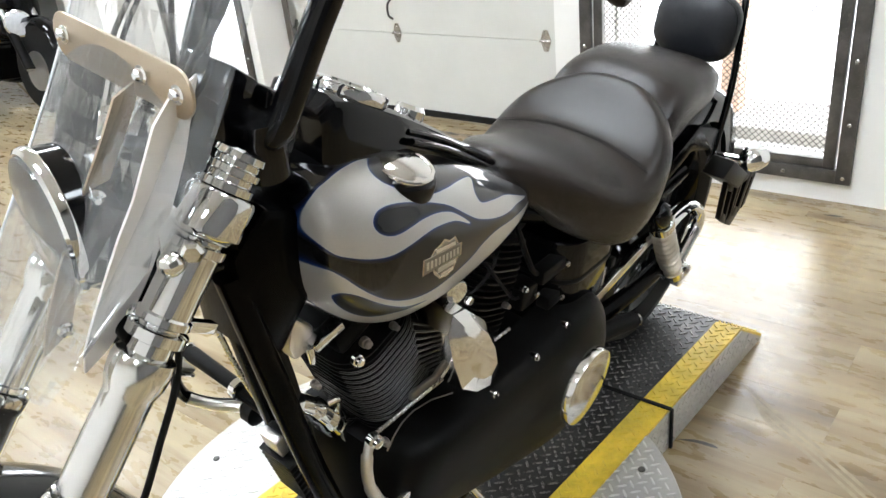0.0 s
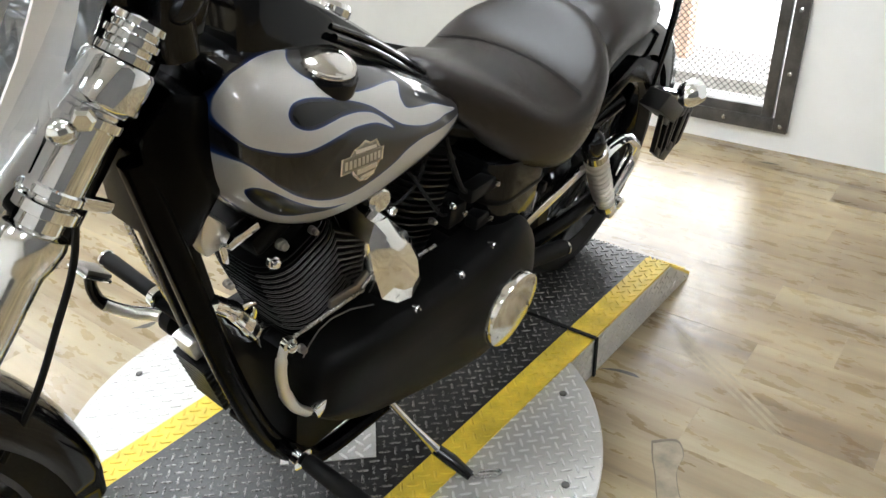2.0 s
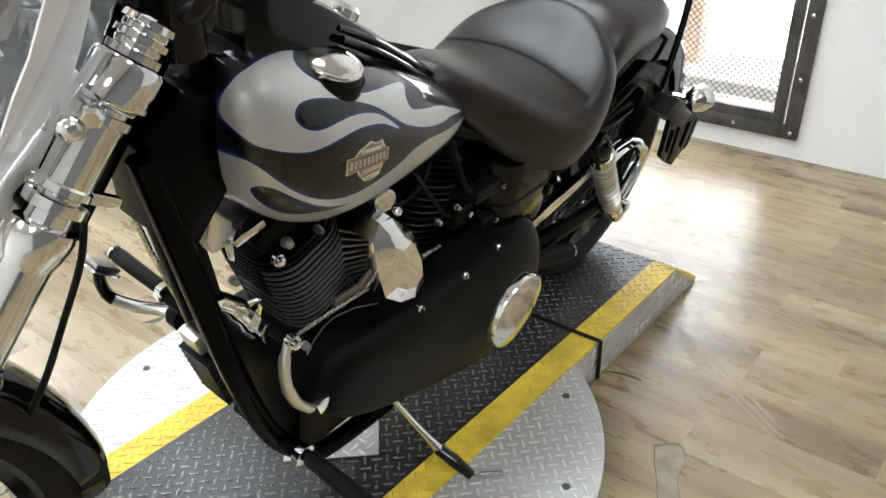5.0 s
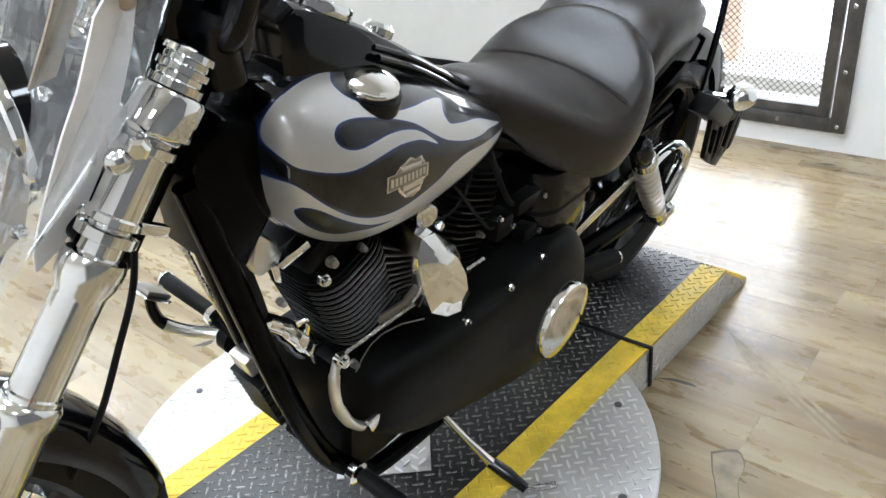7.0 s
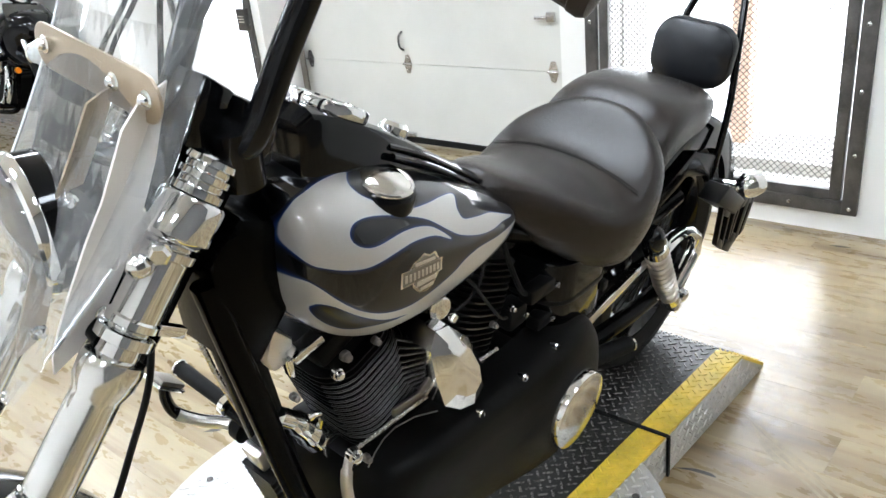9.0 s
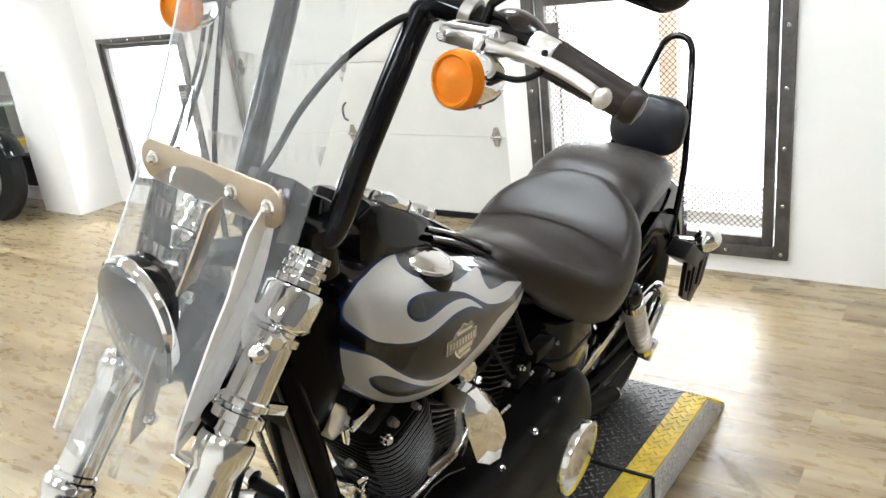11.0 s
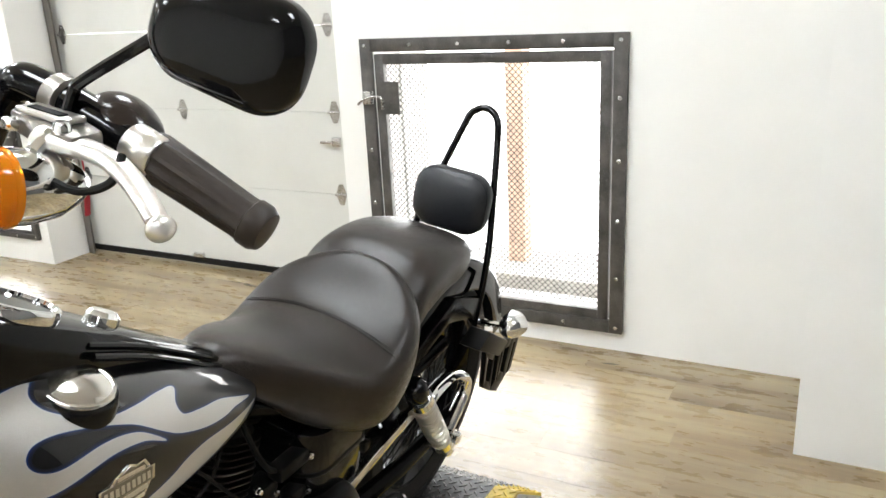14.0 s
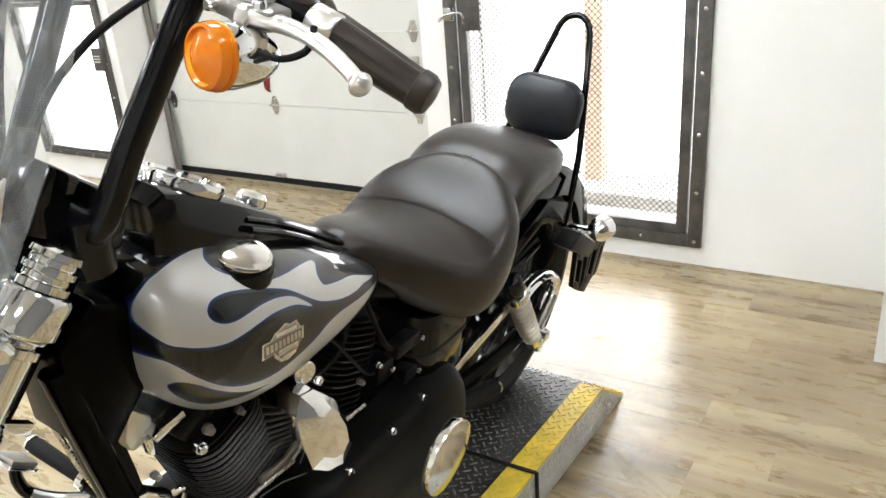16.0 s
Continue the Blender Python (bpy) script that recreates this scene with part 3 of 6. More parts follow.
def rider_top(u, v):
    """The dish: low in the middle, climbing in an arc to the rear and falling over the thighs."""
    s = min(1.0, abs(v) / spline(u, DISH_HALF))
    bowl = spline(u, [(0.33, 0.0), (0.50, 0.0), (0.56, 0.03), (0.62, 0.070), (0.70, 0.085), (0.76, 0.060), (0.83, 0.0)])
    dome = spline(u, [(0.33, 0.022), (0.44, 0.040), (0.56, 0.052), (0.62, 0.058), (0.70, 0.062), (0.83, 0.060)])
    return spline(min(0.843, u + bowl * s * s), SEAT_MID) - dome * s ** 2.4


plan = [p.to_2d() for p in curve([(u, v, 0) for u, v in PLAN] + [(u, -v, 0) for u, v in PLAN[-2:0:-1]] + [(*PLAN[0], 0)], 7)[:-1]]
heart = Vector((0.60, 0.0))


def rider_loop(s, drop, tuck=1.0):
    out = []
    for p in plan:
        q = heart + (p - heart) * s
        inner = heart + (p - heart) * min(s, 0.86)
        out.append(Vector((heart.x + (q.x - heart.x) * tuck, q.y * tuck, rider_top(inner.x, inner.y) - drop)))
    return out


bm = bmesh.new()
loops = [rider_loop(0.02 + 0.84 * k / 20, 0.0) for k in range(21)]
for k in range(1, 11):
    a = math.pi / 2 * k / 10
    loops.append(rider_loop(0.86 + 0.14 * math.sin(a), 0.042 * (1 - math.cos(a))))
edge = loops[-1]
for k in range(1, 9):
    t = k / 8
    loops.append([Vector((heart.x + (p.x - heart.x) * (1 - 0.10 * t ** 2.6), p.y * (1 - 0.14 * t ** 2.6), p.z + (min(spline(p.x, SEAT_LOW), p.z - 0.02) - p.z) * t)) for p in edge])
rings(bm, loops)
for _ in range(3):
    bmesh.ops.smooth_vert(bm, verts=bm.verts, factor=0.5, use_axis_x=True, use_axis_y=True, use_axis_z=True)
seat = part("seat", bm, VINYL, bike, "two-up black vinyl seat with a stitched dish", sharp=60)


def pillion_ring(u, n=64):
    hw = spline(u, [(0.72, 0.105), (0.78, 0.140), (0.83, 0.143), (0.94, 0.138), (1.02, 0.132), (1.09, 0.108), (1.13, 0.05)])
    t = spline(u, [(0.72, 0.700), (0.77, 0.748), (0.81, 0.779), (0.84, 0.795), (0.88, 0.805), (0.94, 0.808), (1.02, 0.797), (1.09, 0.774), (1.13, 0.745)])
    b = spline(u, SEAT_LOW)
    out = []
    for k in range(n):
        a = 2 * math.pi * k / n
        c, s = math.cos(a), math.sin(a)
        out.append(Vector((u, hw * math.copysign(abs(c) ** 0.62, c), b + (t - b) * 0.55 + (t - b) * (0.45 if s > 0 else 0.55) * math.copysign(abs(s) ** 0.72, s))))
    return out


bm = bmesh.new()
rings(bm, [pillion_ring(0.72 + 0.41 * i / 44) for i in range(45)])
part("pillion", bm, VINYL, seat, "raised black vinyl passenger section", sharp=60)


def on_seat(u, v, lift=0.0012):
    return Vector((u, v, rider_top(u, v) + lift))


def seam(line, r=0.0010):
    part("seam", tubem(line, r, 6), PLASTIC, seat, "stitched seam across the seat")


seam([on_seat(0.658 + 0.006 * math.cos(math.pi * k / 32 - math.pi / 2), -0.164 + 0.328 * k / 32) for k in range(33)])
seam([on_seat(0.664 + 0.006 * math.cos(math.pi * k / 32 - math.pi / 2), -0.160 + 0.320 * k / 32, 0.0002) for k in range(33)], 0.001)

# backrest and its hoop
hoop = curve([(1.16, -0.118, 0.50), (1.18, -0.118, 0.62), (1.20, -0.110, 0.72), (1.23, -0.090, 0.82), (1.275, -0.060, 0.95), (1.29, -0.043, 1.003), (1.297, -0.010, 1.02), (1.29, 0.023, 1.003), (1.275, 0.040, 0.95), (1.23, 0.070, 0.82), (1.20, 0.092, 0.72), (1.18, 0.106, 0.62), (1.16, 0.11, 0.50)], 6)
sissy = part("backrest_hoop", tubem(hoop, 0.0085, 12), BLACK, bike, "gloss black tubular passenger backrest hoop")
bm = bmesh.new()
loops = []
for k in range(13):
    t = k / 12
    d = 0.066 * (t - 0.5)
    g = 1 - 0.35 * abs(2 * t - 1) ** 3
    loops.append([Vector((1.195 + d + 0.12 * b, a, 0.812 + b)) for a, b in rounded(0, 0, 0.195 * g, 0.145 * g, 0.052 * g)])
rings(bm, loops)
pad = part("backrest_pad", bm, PAD_VINYL, sissy, "padded blue-black vinyl backrest", sharp=60)
part("seam", tubem([q + Vector((0.001, 0, 0)) for q in loops[3] + loops[3][:1]], 0.0016, 6), PLASTIC, pad, "stitched seam round the pad")

# ---- front end ----
RAKE = Vector((-0.622, 0, -0.783))
ACROSS = Vector((0.22, 1, -0.02)).normalized()
CAP = {-1: Vector((-0.178, -0.10, 1.010)), 1: Vector((-0.145, 0.105, 1.000))}
for s in (-1, 1):
    top_ = CAP[s]

    def down(d):
        return top_ + RAKE * d

    fork = part("fork_leg", lathem(down(0.02), RAKE, [(0, 0.0205), (0.30, 0.0205)], 28), CHROME, bike, "polished fork leg with a chrome upper tube")
    part("cap", lathem(top_, RAKE, [(-0.004, 0.014), (0.0, 0.023), (0.006, 0.024), (0.008, 0.021), (0.013, 0.021), (0.015, 0.0245), (0.021, 0.0245), (0.023, 0.021), (0.028, 0.021), (0.030, 0.025), (0.037, 0.025), (0.037, 0.01)], 32), CHROME, fork, "ribbed chrome fork cap")
    part("top_clamp", lathem(down(0.037), RAKE, [(0, 0.022), (0.002, 0.030), (0.006, 0.0325), (0.040, 0.0325), (0.046, 0.028), (0.048, 0.022)], 32), CHROME, fork, "chrome clamp round the fork tube")
    part("tube_cover", lathem(down(0.088), RAKE, [(0, 0.022), (0.002, 0.027), (0.010, 0.027), (0.012, 0.0235), (0.072, 0.0235), (0.074, 0.0265), (0.081, 0.0265), (0.083, 0.023)], 32), CHROME, fork, "chrome fork tube cover")
    part("clamp_ring", lathem(down(0.174), RAKE, [(0, 0.022), (0.002, 0.0285), (0.012, 0.0285), (0.014, 0.024)], 32), CHROME, fork)
    slider = part("slider", lathem(down(0.200), RAKE, [(0, 0.021), (0.003, 0.0285), (0.010, 0.0305), (0.028, 0.0290), (0.040, 0.0242), (0.045, 0.0240), (0.148, 0.0240), (0.150, 0.0275), (0.156, 0.0310), (0.170, 0.0310), (0.174, 0.0290), (0.30, 0.0285), (0.50, 0.029), (0.60, 0.034), (0.66, 0.032), (0.675, 0.02)], 32), POLISHED, fork, "polished aluminium fork slider")
    part("dust_seal", lathem(down(0.341), RAKE, [(0, 0.0236), (0.002, 0.0262), (0.007, 0.0262), (0.009, 0.0236)], 32), CHROME, slider)
    bm = bmesh.new()
    bolt(bm, down(0.078) + Vector((-0.030, -0.022, 0.004)), (-0.6, -0.8, 0.1), 0.0105, 0.012)
    lathe(bm, down(0.100) + Vector((-0.034, -0.014, 0.012)), (-0.5, -0.85, 0.1), [(0, 0.0115), (0.006, 0.0115), (0.010, 0.0095), (0.013, 0.005), (0.014, 0.001)], 16)
    part("pinch_bolt", bm, POLISHED, fork)
    bm = bmesh.new()
    box(bm, (-0.020, -0.006, -0.006), (0.020, 0.006, 0.006), 0.002, Matrix.Translation(down(0.181) + Vector((0.034, -0.012, -0.006))) @ pose(0, 0, 0, 0, 35, 0))
    part("clip", bm, CHROME, fork)
for d, nm, lift in ((0.055, "upper_clamp", 0.01), (0.185, "lower_clamp", 0.0)):
    bm = bmesh.new()
    a, b = CAP[-1] + RAKE * d, CAP[1] + RAKE * d
    tube(bm, [a + ACROSS * 0.005, a + ACROSS * 0.04, (a + b) / 2 + Vector((0.035, 0, lift)), b - ACROSS * 0.04, b - ACROSS * 0.005], [0.026, 0.028, 0.034, 0.028, 0.026], 20, 0.6)
    part(nm, bm, FRAME_BLACK, bike, "black fork bridge")
part("steering_head", lathem((-0.095, 0.0, 0.975), RAKE, [(0, 0.032), (0.26, 0.034)], 24), FRAME_BLACK, bike)
part("neck_gusset", sheet([(-0.165, 0.86), (-0.12, 0.905), (-0.03, 0.87), (-0.02, 0.80), (-0.07, 0.74), (-0.11, 0.69), (-0.15, 0.72)], -0.052, 0.052, 0.012), FRAME_BLACK, bike, "black frame neck")

# handlebar
left_bar = curve([(-0.115, 0.0, 0.995), (-0.118, -0.05, 0.995), (-0.112, -0.075, 1.005), (-0.07, -0.088, 1.10), (-0.006, -0.105, 1.225), (0.002, -0.118, 1.243), (0.003, -0.14, 1.246), (0.010, -0.22, 1.226), (0.030, -0.345, 1.176)], 8)
right_bar = curve([(-0.115, 0.0, 0.995), (-0.112, 0.05, 0.995), (-0.105, 0.075, 1.005), (-0.055, 0.088, 1.10), (0.015, 0.105, 1.225), (0.026, 0.118, 1.243), (0.036, 0.14, 1.246), (0.07, 0.24, 1.226), (0.115, 0.36, 1.18)], 8)
bm = bmesh.new()
tube(bm, left_bar, 0.0155, 16)
tube(bm, right_bar, 0.0155, 16)
bar = part("handlebar", bm, BLACK, bike, "tall gloss black handlebar")
for s in (-1, 1):
    part("riser", tubem([(-0.105 + 0.006 * s, 0.052 * s, 0.945), (-0.115 + 0.006 * s, 0.052 * s, 1.012)], [0.024, 0.026], 20), BLACK, bar, "black handlebar riser")


def grip(path, side):
    d = (Vector(path[-1]) - Vector(path[-9])).normalized()
    end = Vector(path[-1])
    bm = bmesh.new()
    seg = 40
    side_ = d.cross(Vector((0, 0, 1))).normalized()
    other = d.cross(side_)
    loops = []
    for h, r in [(-0.102, 0.014), (-0.102, 0.0195), (-0.096, 0.021), (-0.07, 0.0205), (-0.012, 0.0185), (-0.006, 0.0185), (-0.005, 0.0198), (0.005, 0.0198), (0.011, 0.0165), (0.014, 0.004)]:
        ribbed = -0.098 < h < -0.008
        loops.append([end + d * h + (r - (0.0018 if ribbed and (k // 2) % 2 else 0)) * (math.cos(2 * math.pi * k / seg) * side_ + math.sin(2 * math.pi * k / seg) * other) for k in range(seg)])
    rings(bm, loops)
    part("grip", bm, GRIP, bar, "ribbed black rubber handgrip")


grip(left_bar, -1)
grip(right_bar, 1)
# clutch perch, lever and switch housing
perch = part("clutch_perch", sheet([(-0.030, -0.148), (-0.004, -0.148), (-0.006, -0.205), (-0.016, -0.236), (-0.046, -0.238), (-0.054, -0.206), (-0.038, -0.178)], 1.216, 1.234, 0.004, axis="z"), CAST, bar, "satin aluminium clutch perch")
part("perch_rib", boxm((-0.034, -0.214, 1.2345), (-0.012, -0.160, 1.2395), 0.002), SATIN, perch, "raised machined rib")
part("perch_slot", boxm((-0.030, -0.205, 1.2396), (-0.022, -0.170, 1.2406), 0.0), PLASTIC, perch, "dark cable slot")
part("pivot_pin", lathem((-0.040, -0.220, 1.212), (0, 0, 1), [(0, 0.007), (0.026, 0.007), (0.029, 0.005)], 14), CHROME, perch)
part("perch_bolt", lathem((-0.034, -0.160, 1.225), (-1, 0, 0.1), [(0, 0.006), (0.008, 0.006), (0.010, 0.004)], 10), CHROME, perch)
part("perch_clamp", lathem((0.004, -0.158, 1.243), (0.06, -1, -0.22), [(0, 0.016), (0.002, 0.0192), (0.015, 0.0192), (0.017, 0.016)], 24), CAST, bar, "satin clamp round the handlebar")
part("bar_sleeve", lathem((0.0065, -0.205, 1.230), (0.09, -1, -0.30), [(0.034, 0.0165), (0.036, 0.0178), (0.060, 0.0178), (0.062, 0.0165)], 24), SATIN, bar, "bare metal sleeve beside the grip")
part("clutch_lever", tubem(curve([(-0.048, -0.205, 1.227), (-0.037, -0.235, 1.224), (-0.034, -0.262, 1.220), (-0.046, -0.295, 1.217), (-0.062, -0.326, 1.213), (-0.076, -0.350, 1.209)]), [0.0145 - 0.0065 * (k / 40) ** 0.8 for k in range(41)], 20, 0.6), SATIN, bar, "worn satin aluminium clutch lever")
part("lever_ball", lathem((-0.079, -0.356, 1.207), (-0.4, -0.9, -0.2), [(-0.010 + 0.02 * k / 10, 0.0102 * math.sin(math.pi * (k + 0.02) / 10.04)) for k in range(11)], 20), SATIN, bar, "dull ball end")
bm = bmesh.new()
loops = []
for k in range(11):
    t = k / 10
    g = math.sin(math.pi * (0.08 + 0.84 * t)) ** 0.5
    loops.append([Vector((0.022 + 0.027 * g * math.cos(a), -0.185 - 0.062 * t, 1.232 - 0.012 * t + 0.026 * g * math.sin(a))) for a in (2 * math.pi * j / 24 for j in range(24))])
rings(bm, loops)
part("switch_housing", bm, BROWN_BLACK, bar, "black switch housing", sharp=60)

# mirror
part("mirror_stem", tubem(curve([(-0.012, -0.190, 1.232), (-0.008, -0.195, 1.253), (-0.006, -0.205, 1.265), (-0.010, -0.280, 1.310)], 10), 0.0048, 10), BLACK, bar, "thin black mirror stem")
bm = bmesh.new()
loops = []
for g, dep in ((1.0, 0.004), (1.0, 0.0), (0.985, -0.006), (0.95, -0.012), (0.88, -0.017), (0.75, -0.021), (0.5, -0.024), (0.1, -0.025)):
    ring = []
    for a, b in rounded(0, 0, 0.117 * g, 0.078 * g, 0.032 * g, 8):
        b *= 1.0 - 1.3 * a
        ring.append(Vector((dep, a * 0.985 - 0.12 * b, b + 0.10 * a)))
    loops.append(ring)
rings(bm, loops)
bmesh.ops.transform(bm, matrix=pose(-0.002, -0.344, 1.318, 5, 6, 14), verts=bm.verts)
mirror = part("mirror", bm, BLACK, bar, "black rear-view mirror shell", sharp=50)

# turn signals on the bars
for s, at in ((-1, Vector((-0.098, -0.212, 1.200))), (1, Vector((-0.05, 0.235, 1.20)))):
    back = Vector((0.97, -0.18 if s < 0 else 0.2, -0.12)).normalized()
    sig = part("turn_signal", lathem(at + back * 0.012, back, [(0, 0.0285), (0.012, 0.0285), (0.035, 0.025), (0.052, 0.017), (0.064, 0.006), (0.066, 0.001)], 32), CHROME, bar, "chrome bullet turn signal")
    part("lens", lathem(at + back * 0.012, -back, [(0, 0.0285), (0.009, 0.0285), (0.0135, 0.0270), (0.0145, 0.0240), (0.0115, 0.0215), (0.0125, 0.0170), (0.0160, 0.0110), (0.0175, 0.0050), (0.0178, 0.001)], 32), AMBER, sig, "amber turn signal lens")
    part("bulb", lathem(at + back * 0.010, -back, [(0, 0.008), (0.008, 0.009), (0.013, 0.006), (0.015, 0.001)], 16), POLISHED, sig, "small bulb behind the lens")
    part("lens_rim", lathem(at + back * 0.014, -back, [(0, 0.0288), (0.001, 0.0295), (0.005, 0.0295), (0.006, 0.0288)], 32), AMBER, sig)
    part("stalk", tubem([at + back * 0.035 + Vector((0, 0, 0.025)), at + back * 0.045 + Vector((0.01, 0.006 * -s, 0.036))], 0.006, 10), CHROME, sig)

# red tag on a thin cord under the clutch perch
tag = thing("hang_tag", "small red tag on a thin cord under the clutch perch", "tag", bike.matrix_world @ Matrix.Translation((0.011, -0.182, 1.142)))
RED = plain("red_card", (0.55, 0.03, 0.05), 0.5, 0.0, 0.1, 60, 400, 0.05)
part("card", boxm((-0.0028, -0.0006, 0.0), (0.0028, 0.0006, 0.019), 0.0004), RED, tag, "narrow red card")
part("cord", tubem(curve([(0, 0, 0.0185), (-0.001, 0, 0.035), (-0.004, 0.001, 0.060)]), 0.0007, 6), RED, tag, "thin red cord")

# ---- front wheel ----
AX = Vector((-0.660, -0.005, 0.385))


def wheel(name, at, r, width, rim_r, tilt, label, spokes=40, wire=CHROME):
    m = Matrix.Translation(at) @ tilt
    bm = bmesh.new()
    prof = [(-width * 0.36, rim_r), (-width * 0.5, rim_r + (r - rim_r) * 0.35), (-width * 0.47, rim_r + (r - rim_r) * 0.7), (-width * 0.3, r - 0.008), (0, r), (width * 0.3, r - 0.008), (width * 0.47, rim_r + (r - rim_r) * 0.7), (width * 0.5, rim_r + (r - rim_r) * 0.35), (width * 0.36, rim_r)]
    lathe(bm, (0, 0, 0), (0, 1, 0), prof + prof[:1], 72, False)
    bmesh.ops.transform(bm, matrix=m, verts=bm.verts)
    got = part(name, bm, TYRE, bike, label)
    bm = bmesh.new()
    lathe(bm, (0, 0, 0), (0, 1, 0), [(-width * 0.38, rim_r - 0.004), (-width * 0.38, rim_r + 0.008), (-width * 0.2, rim_r - 0.012), (width * 0.2, rim_r - 0.012), (width * 0.38, rim_r + 0.008), (width * 0.38, rim_r - 0.004), (width * 0.2, rim_r - 0.02), (-width * 0.2, rim_r - 0.02), (-width * 0.38, rim_r - 0.004)], 64, False)
    bmesh.ops.transform(bm, matrix=m, verts=bm.verts)
    part("rim", bm, BLACK, got, "gloss black rim")
    bm = bmesh.new()
    lathe(bm, (0, 0, 0), (0, 1, 0), [(-0.06, 0.02), (-0.055, 0.045), (-0.03, 0.04), (0.03, 0.04), (0.055, 0.045), (0.06, 0.02)], 32)
    bmesh.ops.transform(bm, matrix=m, verts=bm.verts)
    part("hub", bm, wire, got)
    for k in range(spokes):
        a = 2 * math.pi * k / spokes
        b = a + (0.35 if k % 2 else -0.35)
        y = 0.045 if k % 4 < 2 else -0.045
        bm = tubem([m @ Vector((0.042 * math.cos(b), y, 0.042 * math.sin(b))), m @ Vector((rim_r * math.cos(a), 0, rim_r * math.sin(a)))], 0.0022, 6)
        part("spoke", bm, wire, got)
    return got


wheel("front_wheel", AX, 0.378, 0.085, 0.315, Matrix(), "spoked front wheel with a black tyre")
bm = bmesh.new()
loops = []
for k in range(49):
    a = radians(1 + 126 * k / 48)
    r = 0.396
    g = 1.0 if 2 < k < 46 else 0.8
    loops.append([Vector((math.cos(a) * (r - d), v * g, math.sin(a) * (r - d))) for v, d in ((-0.062, 0.045), (-0.064, 0.02), (-0.055, 0.004), (-0.03, -0.006), (0, -0.009), (0.03, -0.006), (0.055, 0.004), (0.064, 0.02), (0.062, 0.045), (0.05, 0.02), (0, 0.002), (-0.05, 0.02))])
rings(bm, loops)
bmesh.ops.transform(bm, matrix=Matrix.Translation(AX), verts=bm.verts)
part("front_fender", bm, BLACK, bike, "gloss black front mudguard", sharp=50)

# ---- rear wheel, fender, shock ----
RX = Vector((1.10, 0, 0.318))
wheel("rear_wheel", RX, 0.318, 0.155, 0.225, Matrix(), "spoked black rear wheel with a wide tyre", wire=SATIN_BLACK)
bm = bmesh.new()
loops = []
for k in range(41):
    a = radians(12 + 150 * k / 40)
    r = 0.352
    loops.append([Vector((math.cos(a) * (r - d), v, math.sin(a) * (r - d))) for v, d in ((-0.098, 0.07), (-0.10, 0.02), (-0.085, 0.0), (-0.04, -0.012), (0, -0.014), (0.04, -0.012), (0.085, 0.0), (0.10, 0.02), (0.098, 0.07), (0.085, 0.02), (0, 0.0), (-0.085, 0.02))])
rings(bm, loops)
bmesh.ops.transform(bm, matrix=Matrix.Translation(RX + Vector((0, 0, 0.02))), verts=bm.verts)
part("rear_fender", bm, BLACK, bike, "gloss black rear mudguard", sharp=50)
for s in (-1, 1):
    part("fender_strut", sheet([(0.80, 0.52), (0.86, 0.60), (1.02, 0.655), (1.17, 0.60), (1.24, 0.50), (1.22, 0.48), (1.13, 0.56), (1.0, 0.60), (0.88, 0.56), (0.84, 0.50)], s * 0.104, s * 0.122, 0.004), FRAME_BLACK, bike, "black fender strut")
    a, b = Vector((0.800, s * 0.15, 0.548)), Vector((1.008, s * 0.15, 0.275))
    d = (b - a).normalized()
    shock = part("shock_absorber", lathem(a, d, [(0, 0.012), (0.34, 0.012)], 16), BRIGHT, bike, "chrome rear shock absorber")
    part("upper_mount", lathem(a, d, [(-0.014, 0.010), (-0.008, 0.020), (0.0, 0.025), (0.034, 0.026), (0.042, 0.022)], 28), BLACK, shock, "black upper shock mount")
    part("upper_collar", lathem(a, d, [(0.044, 0.020), (0.046, 0.0275), (0.072, 0.0275), (0.076, 0.022)], 28), CHROME, shock, "chrome collar over the spring")
    part("lower_collar", lathem(a, d, [(0.290, 0.018), (0.292, 0.0265), (0.322, 0.0255), (0.330, 0.018)], 28), CHROME, shock, "chrome collar under the spring")
    part("lower_bolt", lathem(Vector((1.064, s * 0.140, 0.272)), (0, s, 0), [(0, 0.020), (0.012, 0.020), (0.014, 0.0165), (0.024, 0.0165), (0.028, 0.011)], 18), CHROME, shock, "chrome bolt head")
    helix = []
    side_ = d.cross(Vector((0, 1, 0))).normalized()
    other = d.cross(side_)
    for k in range(9 * 14 + 1):
        t = k / 14
        helix.append(a + d * (0.078 + 0.0233 * t) + 0.0205 * (math.cos(2 * math.pi * t) * side_ + math.sin(2 * math.pi * t) * other))
    part("spring", tubem(helix, 0.0072, 8), SATIN, shock, "chrome coil spring")
    part("lower_mount", lathem(b - Vector((0, 0.025, 0)), (0, 1, 0), [(0, 0.012), (0.004, 0.018), (0.046, 0.018), (0.05, 0.012)], 20), CHROME, shock)
    part("axle_nut", lathem(RX + Vector((0, s * 0.12, 0)), (0, s, 0), [(0, 0.022), (0.02, 0.022), (0.026, 0.016)], 12), CHROME, bike)
    part("swingarm", tubem(curve([(0.62, s * 0.10, 0.31), (0.85, s * 0.125, 0.315), (1.14, s * 0.125, 0.318)]), 0.019, 14, 1.2), FRAME_BLACK, bike, "black swingarm")
part("belt_guard", sheet([(0.60, 0.425), (0.76, 0.448), (0.90, 0.46), (0.92, 0.445), (0.78, 0.425), (0.61, 0.40)], -0.135, -0.085, 0.003), POLISHED, bike, "polished belt guard")
part("belt", sheet([(0.62, 0.40), (1.08, 0.43), (1.08, 0.42), (0.62, 0.39)], -0.125, -0.095), RUBBER, bike, "black drive belt")
